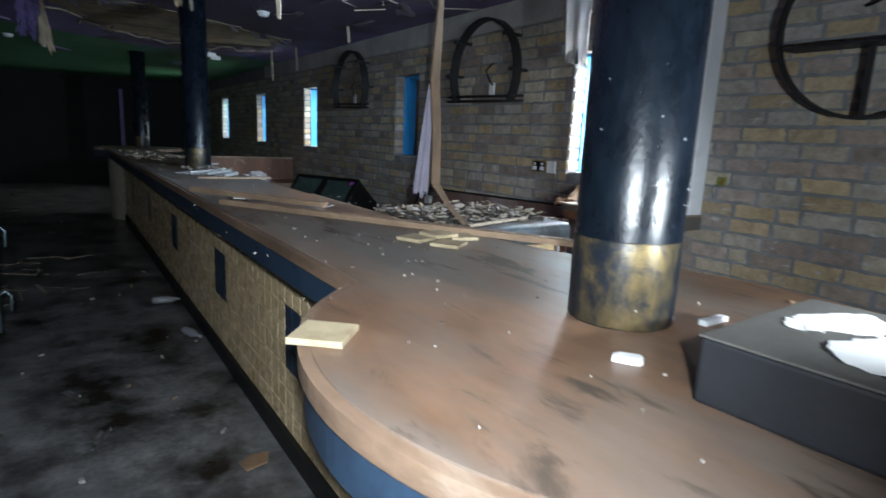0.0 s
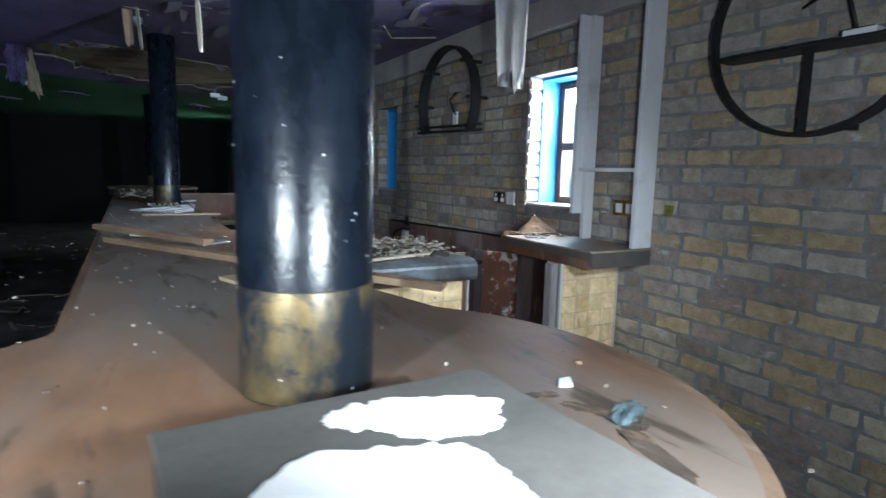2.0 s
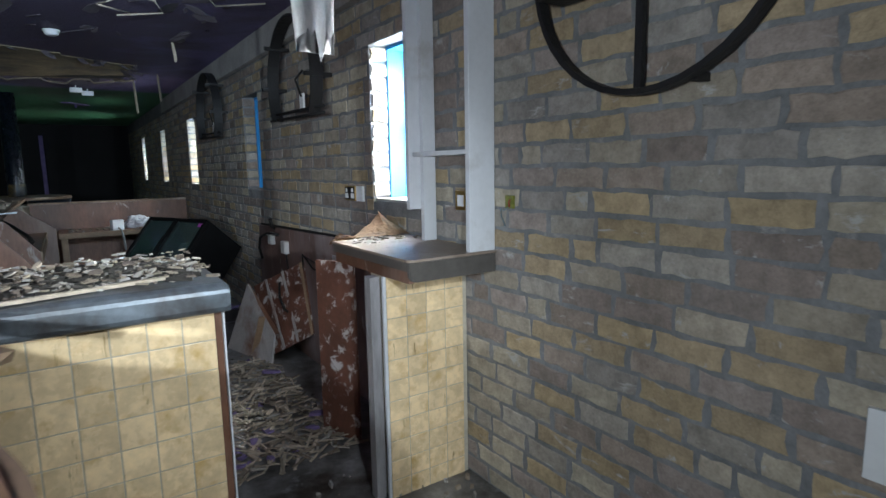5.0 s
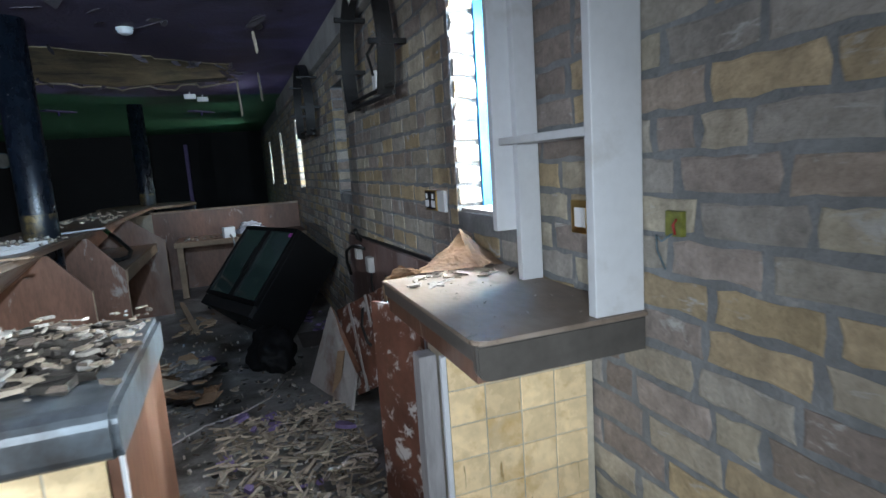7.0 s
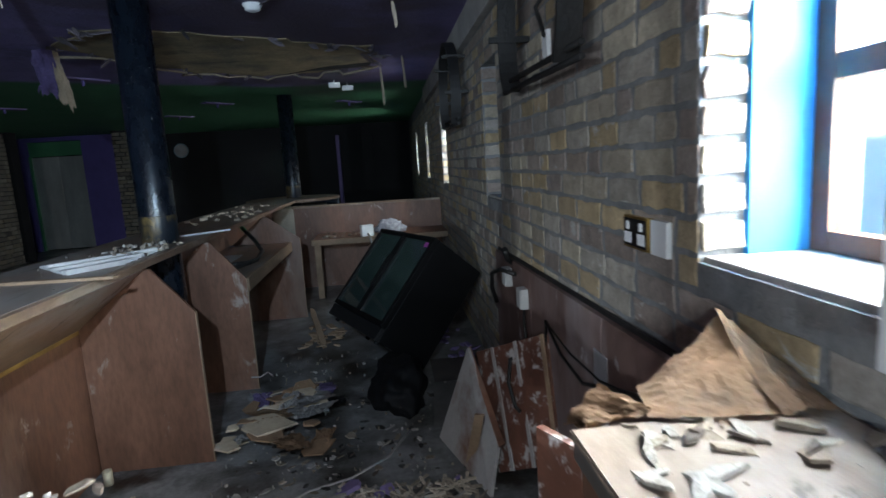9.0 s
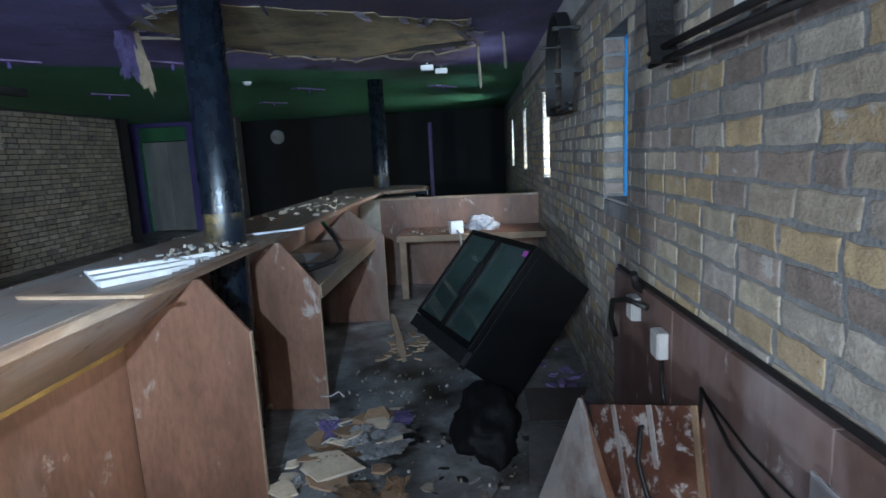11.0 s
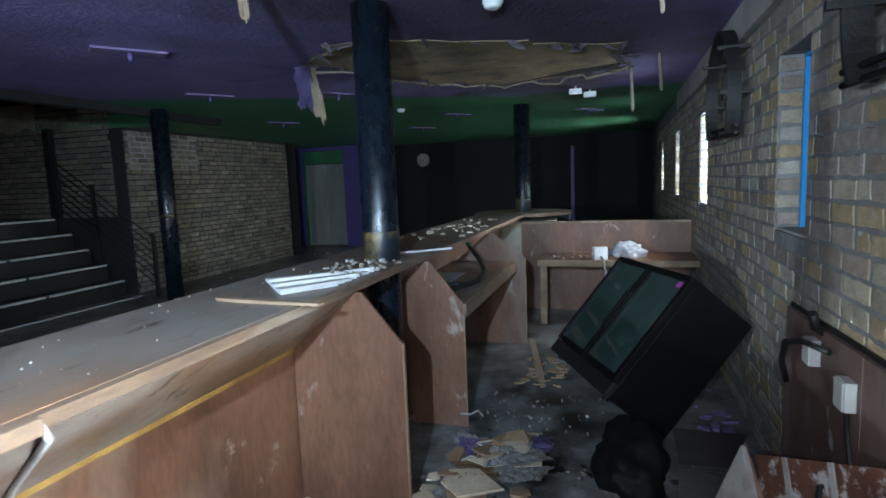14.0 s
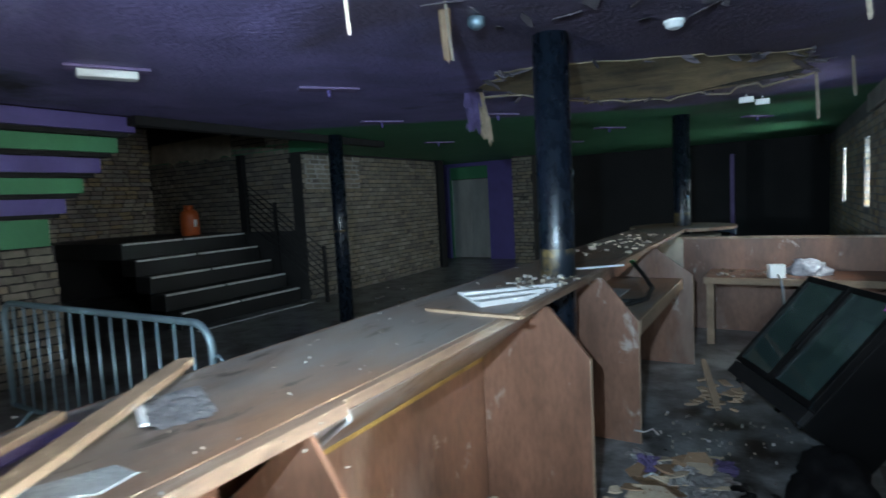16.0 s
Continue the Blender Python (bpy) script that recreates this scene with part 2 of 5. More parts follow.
NOSING = mat("worn aluminium nosing", (0.62, 0.64, 0.64), 0.5, metal=0.1, vary=0.35, scale=20, bump=0.2)
GRASS = mat("outside ground", (0.16, 0.17, 0.14), 0.95, vary=0.3, scale=0.8, bump=0.1)
CABLE = mat("black cable", (0.012, 0.012, 0.012), 0.5, vary=0.1, scale=9, bump=0)


def glass_material():
    m = bpy.data.materials.new("dirty glass")
    m.use_nodes = True
    b = m.node_tree.nodes["Principled BSDF"]
    b.inputs["Base Color"].default_value = (0.72, 0.85, 0.82, 1)
    b.inputs["Roughness"].default_value = 0.06
    b.inputs["Transmission Weight"].default_value = 1.0
    b.inputs["IOR"].default_value = 1.45
    return m


GLASS = glass_material()
DUSTYGLASS = glass_material()
DUSTYGLASS.name = "dust-filmed green glass"
film = DUSTYGLASS.node_tree.nodes["Principled BSDF"]
film.inputs["Base Color"].default_value = (0.10, 0.15, 0.142, 1)
film.inputs["Transmission Weight"].default_value = 0.5
smear = DUSTYGLASS.node_tree.nodes.new("ShaderNodeTexNoise")
smear.inputs["Scale"].default_value, smear.inputs["Detail"].default_value = 7.0, 6
spread = DUSTYGLASS.node_tree.nodes.new("ShaderNodeMapRange")
spread.inputs[3].default_value, spread.inputs[4].default_value = 0.55, 1.0
DUSTYGLASS.node_tree.links.new(smear.outputs[0], spread.inputs[0])
DUSTYGLASS.node_tree.links.new(spread.outputs[0], film.inputs["Transmission Weight"])


def ceiling_material():
    """Purple paint with damp black stains over the bar, and a green field with a curved border towards the lift."""
    m = mat("purple and green ceiling", (0.185, 0.155, 0.345), 0.62, vary=0.4, scale=1.6, grain=30, bump=0.3, dirt=(0.030, 0.024, 0.030), dirt_amount=0.2, scuff=(0.05, 0.036, 0.045), scuff_amount=0.1, scuff_scale=1.8, scuff_stretch=(0.5, 1.3, 1))
    nt = m.node_tree
    nodes, link = nt.nodes, nt.links.new
    bsdf = nodes["Principled BSDF"]
    under = bsdf.inputs["Base Color"].links[0].from_socket
    co = nodes.new("ShaderNodeTexCoord")
    sep = nodes.new("ShaderNodeSeparateXYZ")
    link(co.outputs["Object"], sep.inputs[0])

    def op(kind, a, b=None):
        n = nodes.new("ShaderNodeMath")
        n.operation = kind
        for i, v in enumerate((a, b)):
            if v is None:
                continue
            if isinstance(v, (int, float)):
                n.inputs[i].default_value = v
            else:
                link(v, n.inputs[i])
        return n.outputs[0]

    x, y = sep.outputs[0], sep.outputs[1]
    # the green begins beyond a slanting line that bulges round the far column
    slant = op("MULTIPLY", op("MINIMUM", op("ADD", x, -1.3), 0.0), 0.53)
    edge = op("SUBTRACT", op("SUBTRACT", y, 9.25), slant)
    mask = nodes.new("ShaderNodeMapRange")
    mask.inputs[1].default_value, mask.inputs[2].default_value = -0.12, 0.12
    link(edge, mask.inputs[0])
    mix = nodes.new("ShaderNodeMix")
    mix.data_type = "RGBA"
    link(mask.outputs[0], mix.inputs[0])
    link(under, mix.inputs[6])
    mix.inputs[7].default_value = (0.045, 0.17, 0.08, 1)
    # damp over the bar
    n = nodes.new("ShaderNodeTexNoise")
    n.inputs["Scale"].default_value, n.inputs["Detail"].default_value, n.inputs["Distortion"].default_value = 0.9, 8, 1.2
    link(co.outputs["Object"], n.inputs["Vector"])
    near = op("SUBTRACT", 2.6, op("ADD", op("ABSOLUTE", op("SUBTRACT", x, 1.9)), op("MULTIPLY", op("ABSOLUTE", op("SUBTRACT", y, 4.5)), 0.25)))
    damp = nodes.new("ShaderNodeMapRange")
    damp.inputs[1].default_value, damp.inputs[2].default_value = 0.62, 1.0
    link(op("ADD", n.outputs[0], op("MULTIPLY", near, 0.3)), damp.inputs[0])
    wet = nodes.new("ShaderNodeMix")
    wet.data_type = "RGBA"
    link(op("MULTIPLY", damp.outputs[0], 0.78), wet.inputs[0])
    link(mix.outputs[2], wet.inputs[6])
    bsdf.inputs["Normal"].links[0].from_node.inputs["Distance"].default_value = 0.06
    wet.inputs[7].default_value = (0.050, 0.037, 0.042, 1)
    link(wet.outputs[2], bsdf.inputs["Base Color"])
    return m


CEILING = ceiling_material()
# ---- building helpers ----
def box(bm, x0, x1, y0, y1, z0, z1, bevel=0.0, m=None):
    vs = [bm.verts.new((x, y, z)) for x in (x0, x1) for y in (y0, y1) for z in (z0, z1)]
    fs = [(0, 1, 3, 2), (4, 6, 7, 5), (0, 4, 5, 1), (2, 3, 7, 6), (0, 2, 6, 4), (1, 5, 7, 3)]
    faces = [bm.faces.new([vs[i] for i in f]) for f in fs]
    if bevel:
        edges = list({e for f in faces for e in f.edges})
        made = bmesh.ops.bevel(bm, geom=edges, offset=bevel, segments=2, affect="EDGES", profile=0.6)
        vs = list({v for f in made["faces"] for v in f.verts} | {v for v in vs if v.is_valid})
    if m is not None:
        bmesh.ops.transform(bm, matrix=m, verts=vs)
    return bm


def slab(bm, outline, z0, z1, bevel=0.0):
    """A flat plate with that outline (x, y), from z0 to z1."""
    low = [bm.verts.new((x, y, z0)) for x, y in outline]
    top = [bm.verts.new((x, y, z1)) for x, y in outline]
    n = len(outline)
    bm.faces.new(low[::-1])
    roof = bm.faces.new(top)
    for i in range(n):
        bm.faces.new((low[i], low[(i + 1) % n], top[(i + 1) % n], top[i]))
    if bevel:
        bmesh.ops.bevel(bm, geom=list(roof.edges), offset=bevel, segments=2, affect="EDGES")
    return bm


def tube(bm, points, r, seg=10, cap=True, taper=None):
    """A round bar along a line of points."""
    points = [Vector(p) for p in points]
    rings = []
    for i, p in enumerate(points):
        d = (points[min(i + 1, len(points) - 1)] - points[max(i - 1, 0)]).normalized()
        a = d.orthogonal().normalized() if i == 0 else (rings[-1][1] - d * rings[-1][1].dot(d)).normalized()
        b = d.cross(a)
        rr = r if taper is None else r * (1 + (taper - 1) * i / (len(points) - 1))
        rings.append(([bm.verts.new(p + (a * math.cos(k * math.tau / seg) + b * math.sin(k * math.tau / seg)) * rr) for k in range(seg)], a))
    for (r0, _), (r1, _) in zip(rings, rings[1:]):
        for k in range(seg):
            bm.faces.new((r0[k], r0[(k + 1) % seg], r1[(k + 1) % seg], r1[k])).smooth = True
    if cap:
        bm.faces.new(rings[0][0][::-1])
        bm.faces.new(rings[-1][0])
    return bm


def lathe(bm, profile, seg=24, centre=(0, 0)):
    """A turned shape: (radius, height) from the bottom up."""
    rings = [[bm.verts.new((centre[0] + r * math.cos(k * math.tau / seg), centre[1] + r * math.sin(k * math.tau / seg), z)) for k in range(seg)] for r, z in profile]
    for r0, r1 in zip(rings, rings[1:]):
        for k in range(seg):
            bm.faces.new((r0[k], r0[(k + 1) % seg], r1[(k + 1) % seg], r1[k])).smooth = True
    bm.faces.new(rings[0][::-1])
    bm.faces.new(rings[-1])
    return bm


def shard(bm, rng, centre, size, thick, turn=None, squash=1.0):
    """A broken flat chip with an uneven outline."""
    n = rng.randint(4, 7)
    a0 = rng.random() * 6.3
    m = pose(*centre, rng.uniform(-12, 12), rng.uniform(-12, 12), rng.uniform(0, 360)) if turn is None else turn
    ring = []
    for k in range(n):
        a = a0 + k * math.tau / n + rng.uniform(-0.25, 0.25)
        r = size * rng.uniform(0.55, 1.0)
        ring.append((math.cos(a) * r, math.sin(a) * r * squash))
    low = [bm.verts.new(m @ Vector((x, y, 0))) for x, y in ring]
    top = [bm.verts.new(m @ Vector((x * 0.94, y * 0.94, thick))) for x, y in ring]
    bm.faces.new(low[::-1])
    bm.faces.new(top)
    for k in range(n):
        bm.faces.new((low[k], low[(k + 1) % n], top[(k + 1) % n], top[k]))
    return bm


def crumpled(bm, m, w, h, amp, seed, ragged=0.3, n=14, thick=0.004):
    """A torn, crumpled sheet of w by h round the origin of m, lifted by folds."""
    grid = {}
    for i in range(n + 1):
        for j in range(n + 1):
            u, v = i / n - 0.5, j / n - 0.5
            fold = abs(noise.noise(Vector((u * 3 + seed, v * 3, 0.3)))) + 0.4 * abs(noise.noise(Vector((u * 8, v * 8 + seed, 1.7))))
            shift = noise.noise(Vector((u * 5, seed, v * 5))) * 0.05
            grid[i, j] = (u * w * (1 + shift), v * h * (1 - shift), amp * fold)
    used = {}

    def vert(k):
        if k not in used:
            used[k] = bm.verts.new(m @ Vector(grid[k]))
        return used[k]

    fresh = []
    for i in range(n):
        for j in range(n):
            u, v = (i + 0.5) / n - 0.5, (j + 0.5) / n - 0.5
            a = math.atan2(v, u)
            edge = 0.5 * (1 - ragged * (0.5 + 0.9 * noise.noise(Vector((math.cos(a) * 2 + seed, math.sin(a) * 2, 4.1)))))
            if max(abs(u), abs(v)) < edge:
                f = bm.faces.new((vert((i, j)), vert((i + 1, j)), vert((i + 1, j + 1)), vert((i, j + 1))))
                fresh.append(f)
    bmesh.ops.solidify(bm, geom=fresh, thickness=thick)
    return bm


def draped(bm, corners, amp, seed, n=16, ragged=0.0, thick=0.004):
    """A torn, dented sheet between four corners (two top, two bottom)."""
    a, b, c, d = [Vector(p) for p in corners]
    out = (b - a).cross(d - a).normalized()
    rows = []
    for j in range(n + 1):
        row = []
        for i in range(n + 1):
            u, v = i / n, j / n
            p = a.lerp(b, u).lerp(d.lerp(c, u), v)
            w = 2.2 * (u - 0.5)
            k = ragged * (noise.noise(Vector((u * 4 + seed, v * 1.5, 0))) + 0.6 * noise.noise(Vector((u * 13, seed, v * 9))))
            p = p + (d - a) * (k * v) + (b - a) * (w * ragged * 0.5 * noise.noise(Vector((v * 5, seed, 3))))
            p = p + out * amp * (noise.noise(Vector((u * 2.5 + seed, v * 2.5, 1))) + 0.4 * abs(noise.noise(Vector((u * 7, v * 7 + seed, 4)))))
            row.append(bm.verts.new(p))
        rows.append(row)
    fresh = [bm.faces.new((rows[j][i], rows[j][i + 1], rows[j + 1][i + 1], rows[j + 1][i])) for j in range(n) for i in range(n)]
    bmesh.ops.solidify(bm, geom=fresh, thickness=thick)
    return bm


def mesh_of(bm, material, name):
    bmesh.ops.recalc_face_normals(bm, faces=bm.faces)
    data = bpy.data.meshes.new(name)
    bm.to_mesh(data)
    bm.free()
    data.materials.append(material)
    return data


def part(name, bm, material, parent=None, label=""):
    ob = new(name, mesh_of(bm, material, name))
    if parent is not None:
        ob.parent = parent
    return tagged(ob, label) if label else ob


def thing(name, label, category, at=None, group="", kind=""):
    ob = new(name)
    ob.empty_display_size = 0.1
    if at is not None:
        ob.matrix_basis = at
    return tagged(ob, label, category, group, kind)


def solid(name, bm, material, label, category="", group="", kind=""):
    return tagged(part(name, bm, material), label, category, group, kind)


B = bmesh.new

# ---- setting: floor, walls, ceiling ----
WALL = 3.27            # inner face of the window wall
CEIL = 2.55
SILL, HEAD = 1.24, 2.10
WINDOWS = [(2.36, 2.91), (5.06, 5.55), (7.87, 8.40), (10.35, 10.88), (13.05, 13.58)]
NEAR, FAR, LEFT = -4.2, 16.2, -9.6

solid("ground", box(B(), -400, 400, -400, 400, -0.45, -0.35), GRASS, "rough open ground outside the building", kind="structure")
solid("floor", box(B(), LEFT - 0.3, WALL + 0.40, NEAR - 0.3, FAR + 0.3, -0.3, 0.0), CONCRETE, "dirty dark concrete floor with damp stains", kind="structure")


def wall_with_openings(x0, x1, y0, y1, z0, z1, openings, sill, head):
    bm = B()
    y = y0
    for a, b in openings:
        box(bm, x0, x1, y, a, z0, z1)
        box(bm, x0, x1, a, b, z0, sill)
        box(bm, x0, x1, a, b, head, z1)
        y = b
    box(bm, x0, x1, y, y1, z0, z1)
    bmesh.ops.remove_doubles(bm, verts=bm.verts, dist=0.0005)
    return bm


BED = 0.007            # how far the joints lie behind the faces of the bricks
window_wall = solid("wall_east", wall_with_openings(WALL + BED, WALL + 0.40, NEAR, FAR, 0, 2.9, WINDOWS, SILL, HEAD), MORTAR, "buff brick wall with thick grey joints", kind="structure")
solid("wall_south", box(B(), LEFT, WALL + 0.40, NEAR - 0.25, NEAR, 0, 4.2), DARKWALL, "dark painted wall", kind="structure")
solid("wall_north", box(B(), LEFT, WALL + 0.40, FAR, FAR + 0.25, 0, 4.2), DARKWALL, "black painted far wall", kind="structure")
solid("wall_west", box(B(), LEFT - 0.25, LEFT, NEAR - 0.25, FAR + 0.25, 0, 4.2), DARKWALL, "dark painted wall", kind="structure")
# ceiling, open above the stair
VOID_X, VOID_Y0, VOID_Y1 = -2.95, 1.6, 9.12
ce = B()
box(ce, VOID_X, WALL + 0.40, NEAR, FAR, CEIL, CEIL + 0.2)
box(ce, LEFT, VOID_X, NEAR, VOID_Y0, CEIL, CEIL + 0.2)
box(ce, LEFT, VOID_X, VOID_Y1, FAR, CEIL, CEIL + 0.2)
solid("ceiling", ce, CEILING, "purple and green painted ceiling with damp stains", kind="structure")
up = B()
box(up, LEFT, VOID_X + 0.2, VOID_Y0 - 0.2, VOID_Y1 + 0.2, 4.0, 4.2)
box(up, VOID_X, VOID_X + 0.2, VOID_Y0 - 0.2, VOID_Y1 + 0.2, CEIL + 0.2, 4.0)
box(up, LEFT, VOID_X, VOID_Y0 - 0.2, VOID_Y0, CEIL + 0.2, 4.0)
box(up, LEFT, VOID_X, VOID_Y1, VOID_Y1 + 0.2, CEIL + 0.2, 4.0)
solid("upper_ceiling", up, DARKWALL, "dark ceiling above the stair", kind="structure")
solid("beam", box(B(), VOID_X - 0.02, VOID_X + 0.12, 5.2, 9.1, CEIL - 0.09, CEIL - 0.003), DARKWALL, "black beam at the edge of the ceiling", kind="structure")
solid("trim", box(B(), WALL - 0.045, WALL + 0.008, NEAR, 10.2, 2.35, CEIL + 0.02, 0.008), PLASTER, "grey plaster band under the ceiling", kind="structure")


# windows in the brick wall
def window(i, y0, y1, boarded):
    w = thing("window_%d" % i, "deep window with bright blue lining and brown casement" if not boarded else "deep window with blue lining, dark behind a board added outside", "", kind="structure")
    a, b = WALL + 0.115, WALL + 0.335
    bm = B()
    box(bm, a, b, y0 - 0.005, y0 + 0.018, SILL, HEAD)
    part("lining", bm, BLUE, w)
    part("lining", box(B(), a, b, y1 - 0.018, y1 + 0.005, SILL, HEAD), BLUE, w)
    part("lining", box(B(), a, b, y0 + 0.018, y1 - 0.018, HEAD - 0.018, HEAD + 0.005), BLUE, w)
    part("window_sill", box(B(), WALL + 0.02, b, y0 + 0.002, y1 - 0.002, SILL - 0.005, SILL + 0.014, 0.004), PLASTER, w)
    fx0, fx1 = b - 0.075, b - 0.025
    fr = B()
    y0i, y1i = y0 + 0.019, y1 - 0.019
    for p, q in ((y0i, y0i + 0.05), (y1i - 0.05, y1i)):
        box(fr, fx0, fx1, p, q, SILL + 0.015, HEAD - 0.02)
    for p, q in ((SILL + 0.015, SILL + 0.06), (HEAD - 0.065, HEAD - 0.02), (1.62, 1.67)):
        box(fr, fx0 + 0.002, fx1 - 0.002, y0i + 0.05, y1i - 0.05, p, q)
    part("window_frame", fr, BROWNFRAME, w)
    for p, q in ((SILL + 0.06, 1.62), (1.67, HEAD - 0.065)):
        pane = part("pane", box(B(), fx0 + 0.02, fx0 + 0.024, y0i + 0.05, y1i - 0.05, p, q), GLASS, w)
        pane.visible_shadow = False
    # Unseen board, added outside to keep daylight out of this window.
    if boarded:
        part("board", box(B(), b + 0.005, b + 0.02, y0 - 0.01, y1 + 0.01, SILL - 0.02, HEAD + 0.02), PLY, w)


for i, (y0, y1) in enumerate(WINDOWS, 1):
    window(i, y0, y1, i in (2,))

# ---- stair, far rooms ----
ST_Y0, ST_Y1 = 6.72, 9.0
stairs = thing("staircase", "black stair with worn metal nosings rising to a landing", "stairs", kind="structure")
RISE, GOING = 0.24, 0.32
for k in range(5):
    x1 = -4.72 - GOING * k
    x0 = x1 - GOING - 0.03 if k < 4 else LEFT + 0.01
    z = RISE * (k + 1)
    part("step", box(B(), x0, x1, ST_Y0, ST_Y1, RISE * k, z, 0.006), STAIR, stairs)
    part("nosing", box(B(), x1 - 0.055, x1 + 0.006, ST_Y0 + 0.03, ST_Y0 + 1.0, z - 0.025, z + 0.004), NOSING, stairs)
    part("nosing", box(B(), x1 - 0.055, x1 + 0.006, ST_Y0 + 1.05, ST_Y1 - 0.03, z - 0.025, z + 0.004), NOSING, stairs)
part("nosing", box(B(), -4.46, -4.40, ST_Y0 + 0.03, ST_Y1 - 0.03, 0.001, 0.012), NOSING, stairs)

rail = thing("stair_railing", "black iron railing with sloping bars beside the stair", "railing")
for x, z in ((-4.16, 0.0), (-5.25, 0.48), (-5.95, 1.2)):
    part("post", box(B(), x - 0.025, x + 0.025, 9.02, 9.07, z, max(z + 0.95, 1.72 if x < -5 else 0), 0.004), IRON, rail)
for k in range(7):
    part("bar", tube(B(), [(-4.16, 9.045, 0.16 + 0.12 * k), (-5.25, 9.045, 0.90 + 0.12 * k), (-5.95, 9.045, 1.36 + 0.12 * k)], 0.011, 6), IRON, rail)

solid("stair_post", box(B(), -6.1, -5.98, 9.0, 9.12, 1.2, 2.6), DARKWALL, "black square post at the top of the stair", "post")
BW = -4.62
far_brick = solid("wall_stair", box(B(), BW - 0.25, BW - BED, 9.12, 13.5, 0, CEIL), SHADEMORTAR, "buff brick wall with grey joints", kind="structure")
side_brick = solid("wall_landing", box(B(), LEFT, BW - 0.25, 9.12 + BED, 9.4, 0, 4.0), SHADEMORTAR, "brick wall beside the stair", kind="structure")
back_brick = solid("wall_landing_back", box(B(), -9.2, -8.9, 5.0, 9.12, 1.2, 4.0), SHADEMORTAR, "pale brick wall behind the landing", kind="structure")
low_brick = solid("wall_under_stair", box(B(), -4.3, -4.05, 0.5, 4.95, 0, 1.35), SHADEMORTAR, "low brick wall below the upper stair", kind="structure")
solid("wall_patch", box(B(), BW - 0.005, BW + 0.012, 9.2, 10.65, 1.92, 2.5), PLASTER, "grey plaster patch on the brick wall", kind="structure")
solid("wall_post", box(B(), BW - 0.1, BW + 0.08, 13.5, 13.75, 0, CEIL - 0.003), DARKWALL, "black boxed post at the end of the brick wall", kind="structure")

# torn plaster sheet above the landing
rng = random.Random(5)
tear = B()
lower = [(x, 9.06, 2.57 + 0.08 * rng.random()) for x in np.linspace(-8.75, -6.3, 22)]
vs0 = [tear.verts.new(p) for p in lower]
vs1 = [tear.verts.new((p[0], p[1] + 0.03, 3.02)) for p in lower]
for a in range(21):
    tear.faces.new((vs0[a], vs0[a + 1], vs1[a + 1], vs1[a]))
bmesh.ops.solidify(tear, geom=tear.faces[:], thickness=0.02)
solid("torn_plasterboard", tear, CREAMBOARD, "torn hanging plasterboard sheet above the landing", "plasterboard")

# underside of the upper stair: green and purple stepped boards
soffit = thing("upper_stair", "underside of an upper stair with green and purple risers", "stairs", kind="structure")
for k in range(6):
    z1 = 2.55 - 0.185 * k
    part("riser", box(B(), -4.3, -2.98 - 0.13 * k, 0.6, 5.28 - 0.11 * k, z1 - (0.145 if k < 5 else 0.26), z1 - 0.004), (PURPLE, GREENWALL)[k % 2], soffit, "green painted riser" if k % 2 else "purple painted riser")
    # Black strips between the risers: their shadow lines put into the colour.
    if k < 5:
        part("soffit", box(B(), -4.3, -3.03 - 0.13 * k, 0.6, 5.24 - 0.11 * k, z1 - 0.185, z1 - 0.145), DARKWALL, soffit)

# lift and far wall
liftwall = B()
box(liftwall, -5.75, -5.34, 15.3, 15.5, 0, CEIL)
box(liftwall, -4.14, -3.45, 15.3, 15.5, 0, CEIL)
box(liftwall, -5.34, -4.14, 15.3, 15.5, 2.46, CEIL)
solid("wall_lift", liftwall, PURPLE, "purple painted wall round the lift", kind="structure")
solid("wall_lift_side", box(B(), LEFT, -5.75, 15.3, 15.5, 0, CEIL), DARKWALL, "black painted wall", kind="structure")
lift = thing("door_lift", "brushed steel lift doors under a green panel", "", kind="structure")
part("door_leaf", box(B(), -5.30, -4.745, 15.46, 15.49, 0.02, 2.12, 0.003), STEEL, lift)
part("door_leaf", box(B(), -4.735, -4.18, 15.46, 15.49, 0.02, 2.12, 0.003), STEEL, lift)
part("head_panel", box(B(), -5.335, -4.145, 15.44, 15.50, 2.14, 2.455), GREENWALL, lift, "green painted panel above the doors")
part("jamb", box(B(), -5.34, -5.30, 15.40, 15.50, 0, 2.14), GREENWALL, lift)
part("jamb", box(B(), -4.18, -4.14, 15.40, 15.50, 0, 2.14), GREENWALL, lift)
pier_brick = solid("wall_pier", box(B(), -3.1, -2.6, 14.5 + BED, 14.8, 0, CEIL), SHADEMORTAR, "narrow brick pier beside the lift", kind="structure")
door = thing("door_far", "black door with a lilac frame post in the far wall", "", kind="structure")
part("door_leaf", box(B(), 1.55, 2.35, 16.10, 16.14, 0.01, 2.2), DARKWALL, door)
part("door_frame", box(B(), 1.44, 1.52, 16.02, 16.199, 0, 2.28), LILAC, door)
clock = thing("wall_clock", "round pale wall clock on the black wall", "clock", pose(-2.29, 16.19, 2.13, 90))
part("face", lathe(B(), [(0.15, 0.0), (0.15, 0.02)]), PLASTER, clock)
part("rim", lathe(B(), [(0.17, -0.002), (0.17, 0.018)]), GALV, clock)
bottle = thing("gas_bottle", "orange gas bottle standing on the landing", "gas bottle", pose(-6.8, 8.45, 1.2))
